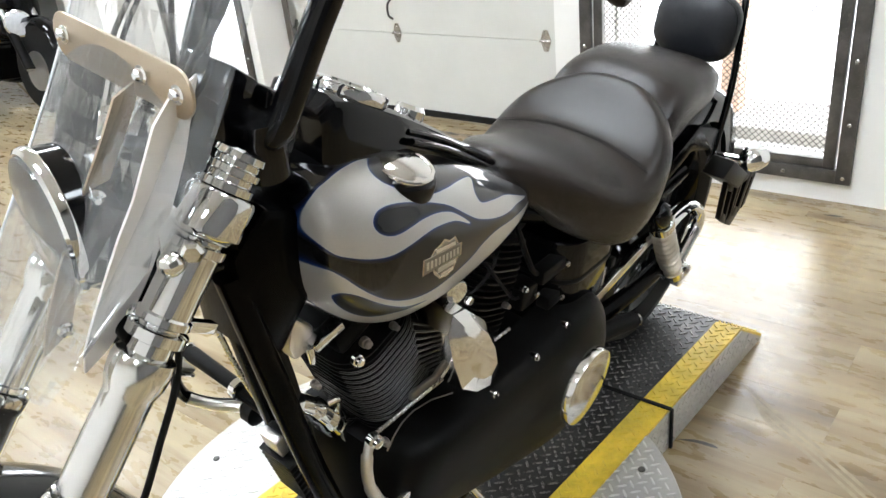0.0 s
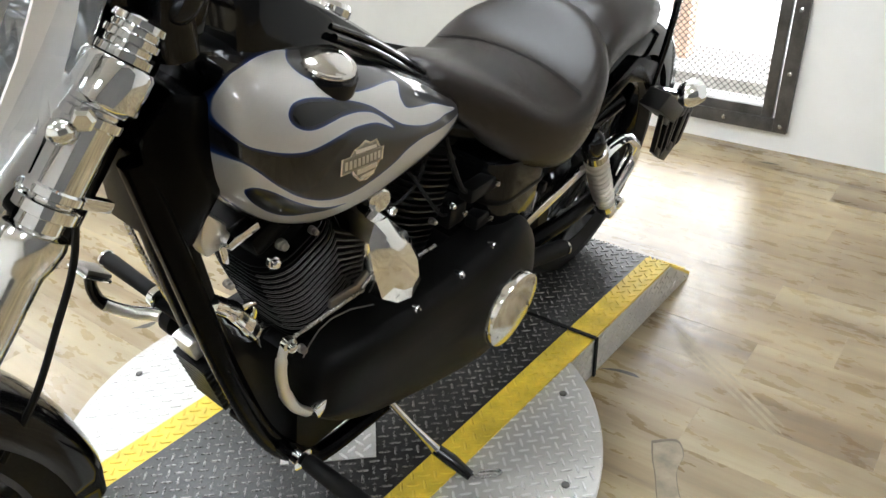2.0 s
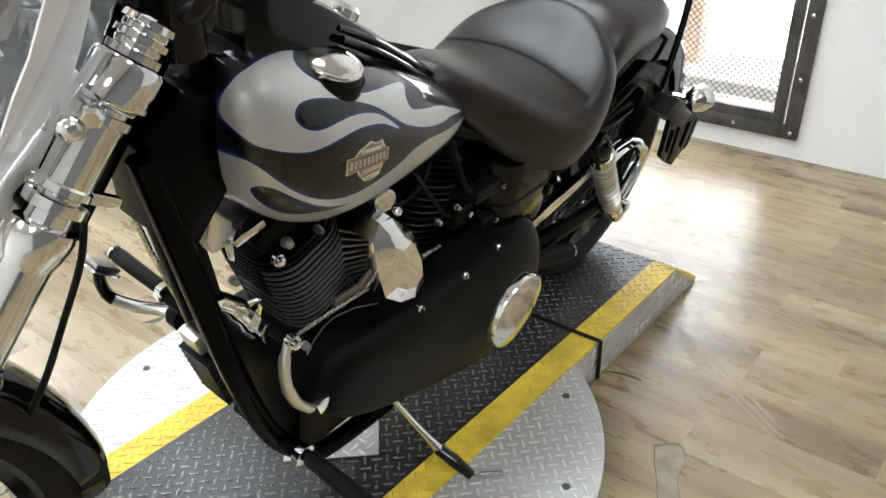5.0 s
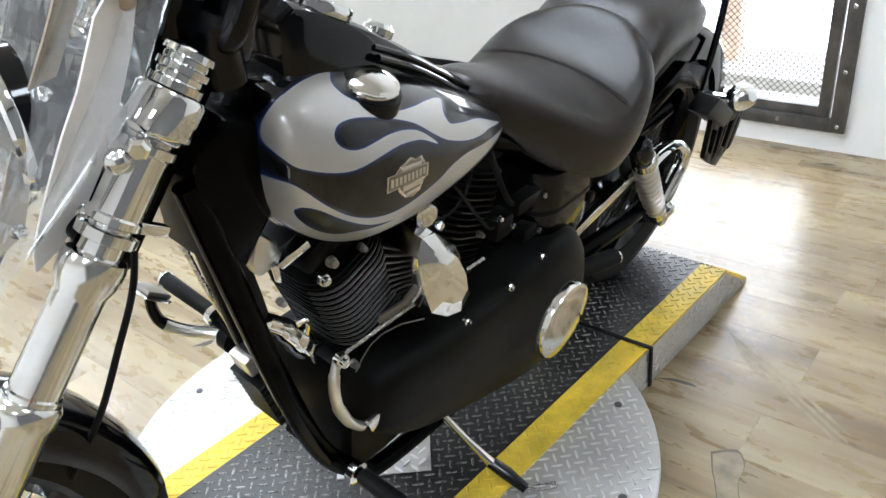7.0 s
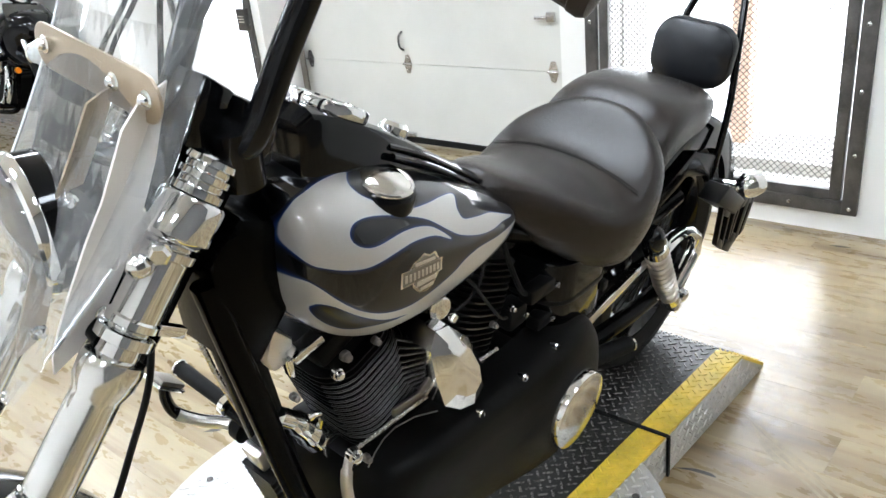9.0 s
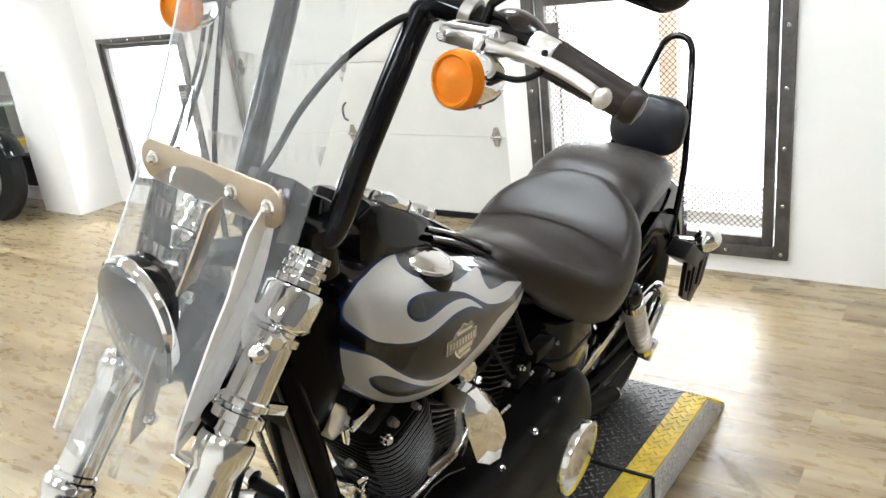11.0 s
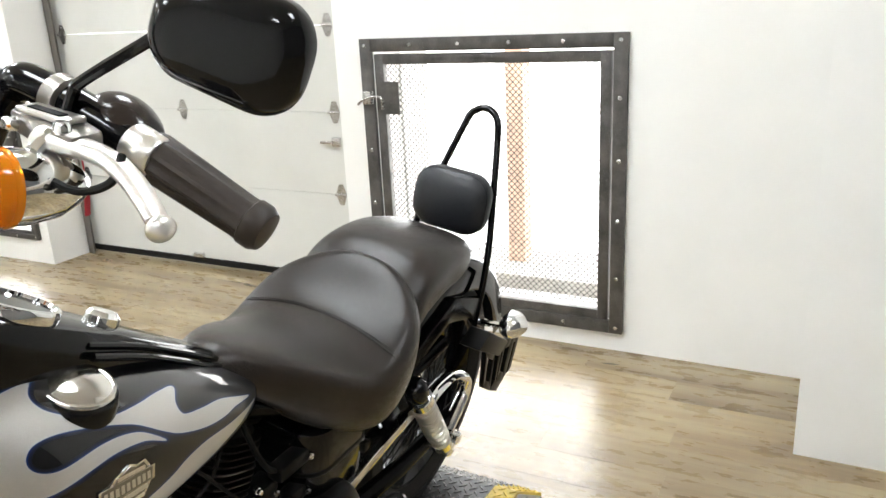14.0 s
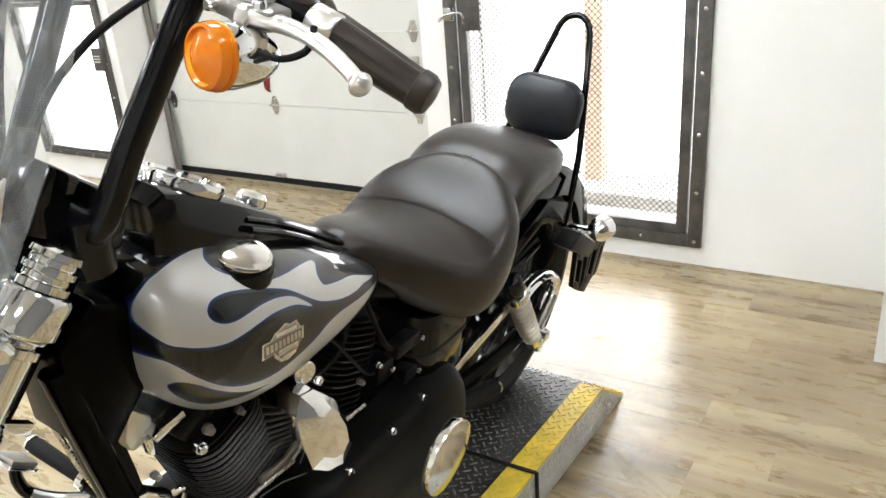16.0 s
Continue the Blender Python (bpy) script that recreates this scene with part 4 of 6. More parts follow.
part("guard_loop", tubem(curve([(0.88, -0.135, 0.435), (0.935, -0.14, 0.468), (1.02, -0.14, 0.464), (1.095, -0.14, 0.420), (1.112, -0.14, 0.375), (1.085, -0.14, 0.342), (1.04, -0.14, 0.303)]), 0.018, 12, 0.7), CHROME, bike, "curved chrome belt guard loop")
# rear signal and plate bracket
for s in (-1, 1):
    back = Vector((0.93, s * 0.2, 0.1)).normalized()
    at = Vector((1.175, s * 0.205, 0.547))
    sig = part("rear_signal", lathem(at - back * 0.03, back, [(0, 0.002), (0.006, 0.014), (0.02, 0.026), (0.04, 0.031), (0.062, 0.031), (0.066, 0.026), (0.067, 0.001)], 28), CHROME, bike, "chrome bullet rear turn signal")
    part("stalk", tubem([at, (1.17, s * 0.12, 0.535)], 0.008, 10), CHROME, sig)


def open_frame(corners, wide):
    """Four bars along the sides of a quadrilateral."""
    mid_ = (sum(c[0] for c in corners) / 4, sum(c[1] for c in corners) / 4)
    inner = [(a + (mid_[0] - a) * wide, b + (mid_[1] - b) * wide) for a, b in corners]
    return [[corners[k], corners[(k + 1) % 4], inner[(k + 1) % 4], inner[k]] for k in range(4)]


bracket = part("plate_bracket", sheet([(0.962, 0.583), (1.016, 0.606), (1.158, 0.521), (1.111, 0.500)], -0.215, -0.165, 0.004), PLASTIC, bike, "black side plate bracket with slots")
for nm, out in (("bottom_bar", [(1.100, 0.408), (1.155, 0.378), (1.185, 0.392), (1.130, 0.425)]), ("slot_bar", [(1.120, 0.505), (1.128, 0.42), (1.136, 0.416), (1.140, 0.51)]), ("slot_bar", [(1.205, 0.510), (1.188, 0.398), (1.205, 0.400), (1.225, 0.50)]), ("end_bar", [(1.235, 0.50), (1.215, 0.40), (1.236, 0.405), (1.255, 0.488)]), ("top_bar", [(1.155, 0.523), (1.255, 0.488), (1.254, 0.475), (1.157, 0.508)])):
    part(nm, sheet(out, -0.208, -0.196, 0.001), PLASTIC, bracket)

for corners_ in ([(1.030, 0.556), (1.052, 0.440), (1.105, 0.405), (1.095, 0.515)], [(1.150, 0.521), (1.140, 0.412), (1.190, 0.390), (1.205, 0.512)]):
    for side_bar in open_frame(corners_, 0.42):
        part("slot_bar", sheet(side_bar, -0.208, -0.196, 0.001), PLASTIC, bracket)

# ---- frame ----
for s in (-1, 1):
    wide, ahead = (0.0, 0.0) if s > 0 else (0.0, -0.034)
    part("frame_tube", tubem(curve([(-0.125 + ahead, s * 0.03 + wide, 0.83), (-0.10 + ahead, s * 0.05 + wide, 0.70), (-0.04 + ahead * 1.2, s * 0.07 + wide, 0.47), (0.01 + ahead, s * 0.08 + wide, 0.30), (0.06 + ahead * 0.5, s * 0.09 + wide, 0.21), (0.14, s * 0.10, 0.175), (0.70, s * 0.11, 0.175)]), 0.0175, 16), FRAME_BLACK, bike, "black frame down tube")
    part("frame_rail", tubem(curve([(0.36, s * 0.06, 0.70), (0.60, s * 0.09, 0.60), (0.80, s * 0.11, 0.545), (1.0, s * 0.11, 0.55)]), 0.018, 14), FRAME_BLACK, bike, "black frame rail")
part("loom_cover", sheet([(-0.130, 0.80), (-0.112, 0.80), (-0.070, 0.62), (-0.036, 0.46), (-0.05, 0.45), (-0.088, 0.60)], -0.030, 0.045, 0.006), PLASTIC, bike, "black plastic loom cover between the down tubes")
part("wiring_loom", tubem(curve([(-0.118, 0.060, 0.80), (-0.100, 0.066, 0.70), (-0.066, 0.072, 0.58), (-0.034, 0.074, 0.48), (-0.002, 0.072, 0.38)]), 0.013, 14), PLASTIC, bike, "black wiring loom along the down tube")
part("loom_wire", tubem(curve([(-0.128, 0.075, 0.80), (-0.114, 0.085, 0.70), (-0.082, 0.09, 0.58), (-0.052, 0.088, 0.49)]), 0.0045, 8), BRIGHT, bike, "thin bare metal line along the frame")
part("backbone", tubem([(-0.12, 0, 0.84), (0.1, 0, 0.80), (0.45, 0, 0.70)], 0.035, 18), FRAME_BLACK, bike)
reg = part("regulator", boxm((-0.050, -0.02, 0.33), (-0.028, 0.05, 0.475), 0.004, Matrix.Translation((-0.05, 0, 0.39)) @ pose(0, 0, 0, 0, -18, 0) @ Matrix.Translation((0.05, 0, -0.39))), PLASTIC, bike, "black finned voltage regulator")
for k in range(9):
    part("fin", boxm((-0.068, -0.018, 0.338 + 0.0135 * k), (-0.050, 0.048, 0.343 + 0.0135 * k), 0, Matrix.Translation((-0.05, 0, 0.39)) @ pose(0, 0, 0, 0, -18, 0) @ Matrix.Translation((0.05, 0, -0.39))), PLASTIC, reg, flat=True)

part("mount_clip", boxm((-0.062, -0.004, 0.462), (-0.046, 0.034, 0.500), 0.003, Matrix.Translation((-0.05, 0, 0.39)) @ pose(0, 0, 0, 0, -18, 0) @ Matrix.Translation((0.05, 0, -0.39))), SATIN, reg, "bare metal mounting clip")

# ---- engine ----
part("crankcase", boxm((0.02, -0.10, 0.19), (0.46, 0.10, 0.44), 0.03), SATIN_BLACK, bike, "black crankcase")
part("gearbox", boxm((0.44, -0.09, 0.20), (0.68, 0.10, 0.42), 0.03), SATIN_BLACK, bike, "black gearbox")
for s, nm in ((-1, "front_cylinder"), (1, "rear_cylinder")):
    m = Matrix.Translation((0.21, 0.0, 0.25)) @ pose(0, 0, 0, 0, 22.5 * s, 0)
    bm = boxm((-0.055, -0.06, 0.18), (0.055, 0.06, 0.44), 0.02)
    bmesh.ops.transform(bm, matrix=m, verts=bm.verts)
    cyl = part(nm, bm, SATIN_BLACK, bike, "black finned cylinder with machined fin edges")
    for k in range(17):
        h = 0.235 + 0.0115 * k
        grow = 0.0 if k < 12 else -0.0015 * (k - 11)
        out = rounded(0, 0, 0.148 + grow, 0.165 + grow, 0.05, 6)
        bm = sheet(out, h, h + 0.0032, axis="z")
        bmesh.ops.transform(bm, matrix=m, verts=bm.verts)
        part("fin", bm, SATIN_BLACK, cyl)
        if (2 <= k < 15 if s < 0 else k in (6, 8, 10, 12)):
            bm = bmesh.new()
            outer, inner = rounded(0, 0, 0.1485 + grow, 0.1655 + grow, 0.05, 6), rounded(0, 0, 0.144 + grow, 0.161 + grow, 0.048, 6)
            first_, last_ = (18, 25) if s > 0 else (15, 26) if k % 2 or k > 9 else (13, 26)
            rings(bm, [[(a, b, z) for a, b in lp[first_:last_]] for lp, z in ((outer, h + 0.0008), (outer, h + 0.0026), (inner, h + 0.0036))], closed=False, caps=False)
            bmesh.ops.transform(bm, matrix=m, verts=bm.verts)
            part("fin_edge", bm, FIN_EDGE, cyl)
    bm = boxm((-0.060, -0.058, 0.435), (0.060, 0.058, 0.475), 0.010)
    bmesh.ops.transform(bm, matrix=m, verts=bm.verts)
    part("rocker_box", bm, SATIN_BLACK, cyl, "black rocker box")

# chrome and bright pieces round the front cylinder
part("rocker_end", sheet([(-0.087, 0.739), (-0.055, 0.705), (-0.055, 0.676), (-0.088, 0.668), (-0.098, 0.694)], -0.05, 0.0, 0.006), SATIN, bike, "bright rocker cover end")
part("head_flange", sheet([(-0.066, 0.679), (-0.071, 0.692), (-0.023, 0.703), (-0.017, 0.690)], -0.068, -0.046, 0.002), POLISHED, bike, "bright diagonal head flange")
part("head_tab", sheet([(-0.076, 0.686), (-0.066, 0.683), (-0.063, 0.652), (-0.071, 0.658)], -0.060, -0.048, 0.001), POLISHED, bike, "bright tab on the head")
bm = bmesh.new()
tube(bm, curve([(-0.075, -0.03, 0.575), (-0.052, -0.032, 0.552), (-0.030, -0.034, 0.520), (-0.011, -0.034, 0.490)], 5), [0.015] * 6 + [0.018] * 5 + [0.021] * 5, 16)
exh = part("exhaust_elbow", bm, CHROME, bike, "chrome exhaust elbow")
part("clamp_arm", tubem(curve([(-0.036, -0.05, 0.558), (-0.022, -0.055, 0.560), (-0.016, -0.05, 0.54), (-0.014, -0.04, 0.505)], 5), 0.005, 10), CHROME, exh)
part("clamp_tab", sheet([(-0.02, 0.495), (-0.008, 0.502), (0.018, 0.493), (-0.004, 0.487), (-0.009, 0.464), (-0.014, 0.485)], -0.055, -0.046, 0.001), POLISHED, exh)
knob = part("choke_knob", lathem((0.176, -0.085, 0.662), (-0.25, -1, 0.1), [(0, 0.006), (0.012, 0.006), (0.013, 0.015), (0.017, 0.0185), (0.022, 0.0185), (0.024, 0.014)], 24), CHROME, bike, "round chrome choke knob")
part("ball", lathem((0.196, -0.105, 0.637), (0, -1, 0), [(0, 0.004), (0.003, 0.007), (0.007, 0.008), (0.011, 0.006), (0.012, 0.001)], 16), CHROME, knob)
part("knob_bracket", sheet([(0.15, 0.655), (0.175, 0.675), (0.185, 0.64), (0.165, 0.59), (0.15, 0.60)], -0.088, -0.082), FRAME_BLACK, knob)
for u, v, w, r_, mat_ in ((-0.011, -0.086, 0.640, 0.0068, CHROME), (0.004, -0.086, 0.661, 0.006, CAST), (0.061, -0.086, 0.655, 0.0045, CAST), (-0.012, -0.075, 0.715, 0.0045, CAST), (-0.072, -0.07, 0.63, 0.0045, CAST), (0.148, -0.105, 0.556, 0.006, CAST), (0.33, -0.10, 0.545, 0.0045, CAST), (0.365, -0.11, 0.565, 0.0045, CHROME), (0.02, -0.11, 0.478, 0.005, CAST), (-0.004, -0.112, 0.505, 0.0055, CAST)):
    part("engine_bolt", lathem((u, v + 0.008, w), (-0.15, -1, 0.1), [(0, r_ * 1.3), (0.007, r_ * 1.3), (0.008, r_), (0.013, r_), (0.015, r_ * 0.6)], 12), mat_, bike)
part("oil_line", sheet([(0.075, 0.518), (0.14, 0.516), (0.148, 0.522), (0.14, 0.530), (0.076, 0.533)], -0.108, -0.10, 0.003), CAST, bike, "grey cast link under the cylinders")

# primary cover
PRIM = [(0.015, 0.36), (0.022, 0.42), (0.055, 0.462), (0.16, 0.458), (0.30, 0.450), (0.42, 0.456), (0.52, 0.470), (0.585, 0.455), (0.63, 0.395), (0.648, 0.33), (0.64, 0.27), (0.60, 0.205), (0.53, 0.17), (0.44, 0.170), (0.30, 0.208), (0.16, 0.262), (0.085, 0.298), (0.035, 0.335)]
ring0 = [Vector(p).to_3d() for p in curve([(*p, 0) for p in PRIM + PRIM[:1]], 5)[:-1]]
ctr = Vector((0.33, 0.31, 0))
bm = bmesh.new()
loops = []
for v, g in ((-0.08, 1.0), (-0.125, 1.0), (-0.140, 0.985), (-0.152, 0.955), (-0.160, 0.90), (-0.166, 0.80), (-0.170, 0.5), (-0.171, 0.1)):
    loops.append([Vector(((p - ctr).x * g + ctr.x, v - 0.03 * math.exp(-(((p - ctr).x * g + ctr.x - 0.503) ** 2 + ((p - ctr).y * g + ctr.y - 0.302) ** 2) / 0.012) * (1 if v < -0.13 else 0), (p - ctr).y * g + ctr.y)) for p in ring0])
rings(bm, loops)
prim = part("primary_cover", bm, SATIN_BLACK, bike, "satin black primary cover", sharp=50)
part("derby_cover", lathem((0.503, -0.180, 0.302), (0, -1, 0), [(0, 0.082), (0.016, 0.083), (0.022, 0.080), (0.024, 0.074), (0.027, 0.05), (0.028, 0.001)], 56), POLISHED, prim, "round polished derby cover")
for u, w in ((0.056, 0.395), (0.120, 0.438), (0.235, 0.441), (0.358, 0.442), (0.458, 0.452), (0.552, 0.430)):
    part("screw", lathem((u, -0.138, w), (0, -1, 0.25), [(0, 0.0075), (0.017, 0.0075), (0.019, 0.006), (0.016, 0.004), (0.016, 0.0005)], 12), CHROME, prim)
part("cover_edge", tubem([(0.009, -0.12, 0.478), (0.022, -0.12, 0.496), (0.040, -0.12, 0.511), (0.064, -0.12, 0.516), (0.107, -0.12, 0.507), (0.161, -0.12, 0.482)], 0.0012, 6), CAST, bike, "thin scratched edge above the cover")

# horn cover
bm = bmesh.new()
HORN = [(0.116, 0.585), (0.116, 0.632), (0.134, 0.656), (0.162, 0.652), (0.200, 0.615), (0.218, 0.566), (0.216, 0.526), (0.188, 0.509), (0.155, 0.517), (0.124, 0.540)]
mid = Vector((0.172, 0.585))
rings(bm, [[Vector((mid.x + (a - mid.x) * g, v + (0.30 * (b - mid.y) * g if v < -0.1 else 0.0), mid.y + (b - mid.y) * g)) for a, b in HORN] for v, g in ((-0.06, 0.96), (-0.128, 1.0), (-0.148, 0.97), (-0.160, 0.62), (-0.162, 0.1))])
part("horn_cover", bm, HORN_MET, bike, "faceted chrome horn cover", sharp=20)
part("shift_rod", tubem([(-0.017, -0.11, 0.518), (0.148, -0.11, 0.516), (0.328, -0.11, 0.503)], 0.0033, 8), BRIGHT, bike, "thin steel shift rod")
lever_line = curve([(-0.026, -0.120, 0.530), (-0.038, -0.125, 0.510), (-0.041, -0.128, 0.480), (-0.035, -0.130, 0.445), (-0.018, -0.132, 0.405), (0.004, -0.134, 0.378)])
shifter = part("shift_lever", tubem(lever_line, [0.007] * 8 + [0.009] * 16 + [0.011] * 17, 12, 0.7), SATIN, bike, "curved bare metal shift lever")
part("pivot_bolt", lathem((-0.022, -0.118, 0.528), (-0.2, -1, 0.1), [(0, 0.011), (0.010, 0.011), (0.012, 0.007), (0.018, 0.007), (0.020, 0.004)], 12), CHROME, shifter)
part("toe_plate", sheet([(0.004, 0.392), (0.032, 0.396), (0.044, 0.380), (0.014, 0.366)], -0.150, -0.140, 0.002), POLISHED, shifter, "bright toe plate")
for s, v0, v1, u, w in ((-1, -0.15, -0.285, -0.01, 0.29), (1, 0.27, 0.398, 0.036, 0.345)):
    pg = part("foot_peg", lathem((u, v0, w), (0, s, 0), [(0, 0.011), (0.004, 0.0135), (0.118, 0.0155), (0.128, 0.013), (0.130, 0.001)], 20), RUBBER, bike, "black rubber forward foot peg")
    part("peg_mount", lathem((u, v0 - s * 0.16, w - 0.01), (0, s, 0), [(0, 0.012), (0.145, 0.013), (0.146, 0.010)], 16), FRAME_BLACK, pg)
    part("peg_pivot", lathem((u, v0 - s * 0.022, w - 0.004), (0, s, 0), [(0, 0.012), (0.003, 0.019), (0.016, 0.019), (0.019, 0.013)], 18), CHROME, pg, "chrome peg pivot")
    part("peg_end", lathem((u, v1, w), (0, s, 0), [(0, 0.0165), (0.004, 0.0175), (0.007, 0.014), (0.009, 0.001)], 20), POLISHED, pg, "polished peg end")
pedal_line = curve([(0.042, 0.225, 0.303), (0.031, 0.262, 0.300), (0.0, 0.295, 0.306), (-0.028, 0.322, 0.326), (-0.037, 0.332, 0.356), (-0.035, 0.336, 0.382)])
pedal = part("brake_pedal", tubem(pedal_line, [0.0135 - 0.001 * k / 40 for k in range(41)], 14, 0.8), BLACK, bike, "curved black brake pedal with a bright middle")
part("pedal_edge", tubem([q + Vector((-0.004, -0.005, 0.003)) for q in pedal_line[6:24]], 0.0105, 10), SATIN, pedal, "bright middle of the pedal")
PAD = Matrix.Translation((-0.034, 0.336, 0.389)) @ pose(0, 0, 0, 0, 40, 0)
part("pad_base", boxm((-0.030, -0.026, -0.004), (0.030, 0.026, 0.003), 0.003, PAD), CHROME, pedal, "chrome pedal plate")
part("brake_pad", boxm((-0.027, -0.023, 0.0032), (0.027, 0.023, 0.013), 0.004, PAD), CAST, pedal, "grey brake pedal pad")
part("pivot", lathem((0.045, 0.212, 0.300), (0, 1, 0), [(0, 0.016), (0.004, 0.026), (0.026, 0.026), (0.03, 0.018)], 20), SATIN_BLACK, pedal)
# side stand
stand = part("side_stand", tubem([(0.225, -0.11, 0.215), (0.241, -0.12, 0.19), (0.262, -0.160, 0.140), (0.278, -0.192, 0.105), (0.288, -0.213, 0.083)], [0.008, 0.009, 0.009, 0.011, 0.013], 12, 0.8), CHROME, bike, "chrome side stand leg")
part("lower_leg", tubem([(0.284, -0.206, 0.090), (0.292, -0.242, 0.078), (0.298, -0.284, 0.063)], [0.013, 0.015, 0.011], 12, 0.7), BLACK, stand, "black lower end of the stand")
part("stand_foot", tubem(curve([(0.298, -0.276, 0.060), (0.312, -0.305, 0.065), (0.334, -0.325, 0.070), (0.340, -0.318, 0.069), (0.316, -0.288, 0.062)]), 0.0035, 8), BRIGHT, stand, "bent steel foot of the stand")
# oil tank / battery cover under the seat
cover = part("side_cover", sheet(rounded(0.575, 0.0, 0.20, 0.27, 0.055), 0.44, 0.60, 0.006, axis="z"), BLACK, bike, "rounded black cover under the seat")
part("cover_band", sheet(rounded(0.575, 0.0, 0.204, 0.274, 0.057), 0.512, 0.522, 0.002, axis="z"), PLASTIC, cover)
part("cover_base", sheet(rounded(0.575, 0.0, 0.19, 0.26, 0.05), 0.395, 0.438, 0.004, axis="z"), SATIN_BLACK, cover)
part("cover_latch", boxm((0.640, -0.139, 0.48), (0.658, -0.128, 0.50), 0.002), PLASTIC, cover)
for lo, hi in (((0.415, -0.115, 0.545), (0.50, -0.085, 0.575)), ((0.45, -0.115, 0.47), (0.50, -0.085, 0.50)), ((0.38, -0.10, 0.50), (0.43, -0.06, 0.545))):
    con = part("connector", boxm(lo, hi, 0.006), PLASTIC, bike, "black wiring connector")
    part("pin", lathem((hi[0] - 0.012, lo[1] - 0.003, (lo[2] + hi[2]) / 2), (0, -1, 0), [(0, 0.006), (0.004, 0.006), (0.006, 0.003)], 10), BRIGHT, con)
peg = part("passenger_peg", tubem([(0.66, -0.135, 0.30), (0.76, -0.165, 0.297), (0.765, -0.168, 0.297)], [0.020, 0.019, 0.016], 16), RUBBER, bike, "black folded passenger foot peg")
part("peg_end", lathem((0.766, -0.169, 0.297), (0.95, -0.28, 0), [(0, 0.015), (0.004, 0.016), (0.008, 0.012), (0.009, 0.002)], 16), CHROME, peg)

# ---- windscreen, headlight and cables of the motorcycle ----
# near-white colour for a rim bead that imitates the edge highlight
EDGE = plain("painted_edge_glint", (0.80, 0.83, 0.84), 0.15, 0.0, 0.05, 30, 300, 0.0, coat=0.5)
bm = bmesh.new()
rows = []
for i in range(29):
    w = 0.83 + 0.53 * i / 28
    half = 0.123 * min(1.0, 0.6 + 2.5 * (w - 0.83)) * math.sqrt(max(0.12, 1 - max(0, (w - 1.26) / 0.105) ** 2))
    row = []
    for k in range(25):
        v = half * (2 * k / 24 - 1)
        row.append(Vector((-0.286 + 0.596 * (w - 1) - 0.549 * (w - 1) ** 2 + 2.56 * v * v, v, w)))
    rows.append(row)
edge_line = rows[-1][8:-1] + [r[-1] for r in reversed(rows)]
rings(bm, rows, closed=False, caps=False)
bmesh.ops.solidify(bm, geom=bm.faces, thickness=0.004)
screen = part("windscreen", bm, CLEAR, bike, "small clear acrylic windscreen", sharp=60)
screen.visible_shadow = False
part("edge_glint", tubem(edge_line, 0.0016, 6), EDGE, screen, "pale bead standing in for the windscreen edge highlight").visible_shadow = False
part("cross_strip", sheet([(-0.097 - 0.021 * math.sin(radians(a)), 1.0815 - 0.0225 * math.cos(radians(a))) for a in range(180, -1, -15)] + [(0.066 + 0.020 * math.sin(radians(a)), 1.088 - 0.0225 * math.cos(radians(a))) for a in range(0, 181, 15)], -0.2345, -0.231, 0.001, axis="x"), TAN, screen, "tan metal cross strip")


def strap_plate(name, line, label):
    """A flat bar: rows of (u, v, w, width)."""
    loops = []
    for u, v, w, wide in line:
        loops.append([Vector((u - wide / 2, v, w - 0.2 * wide)), Vector((u + wide / 2, v + 0.002, w + 0.2 * wide)), Vector((u + wide / 2, v + 0.005, w + 0.2 * wide)), Vector((u - wide / 2, v + 0.003, w - 0.2 * wide))])
    bm = bmesh.new()
    rings(bm, loops)
    return part(name, bm, {"side_plate": FROST, "back_plate": PLASTIC}.get(name, TAN), screen, label, flat=True)


strap_plate("side_plate", [(-0.226, -0.097, 1.085, 0.030), (-0.236, -0.095, 1.068, 0.044), (-0.256, -0.090, 1.01, 0.056), (-0.270, -0.087, 0.98, 0.064), (-0.287, -0.082, 0.94, 0.068), (-0.304, -0.076, 0.90, 0.066), (-0.318, -0.071, 0.87, 0.056), (-0.334, -0.067, 0.842, 0.026)], "wide pale frosted windscreen bracket")
part("mount_tab", sheet([(-0.262, 0.985), (-0.232, 0.966), (-0.210, 0.957), (-0.208, 0.943), (-0.222, 0.936), (-0.262, 0.925)], -0.0815, -0.0785, 0.001), FROST, screen, "pale tab bolted to the fork clamp")
strap_plate("side_strip", [(-0.240, -0.038, 1.072, 0.032), (-0.259, -0.033, 1.03, 0.033), (-0.284, -0.026, 0.98, 0.033), (-0.310, -0.016, 0.92, 0.033), (-0.330, -0.006, 0.86, 0.034), (-0.338, -0.002, 0.828, 0.03)], "narrow tan metal windscreen bracket")
strap_plate("back_plate", [(-0.215, 0.075, 1.07, 0.030), (-0.225, 0.075, 1.03, 0.050), (-0.245, 0.073, 0.98, 0.056), (-0.258, 0.07, 0.945, 0.05)], "dark plate behind the windscreen")
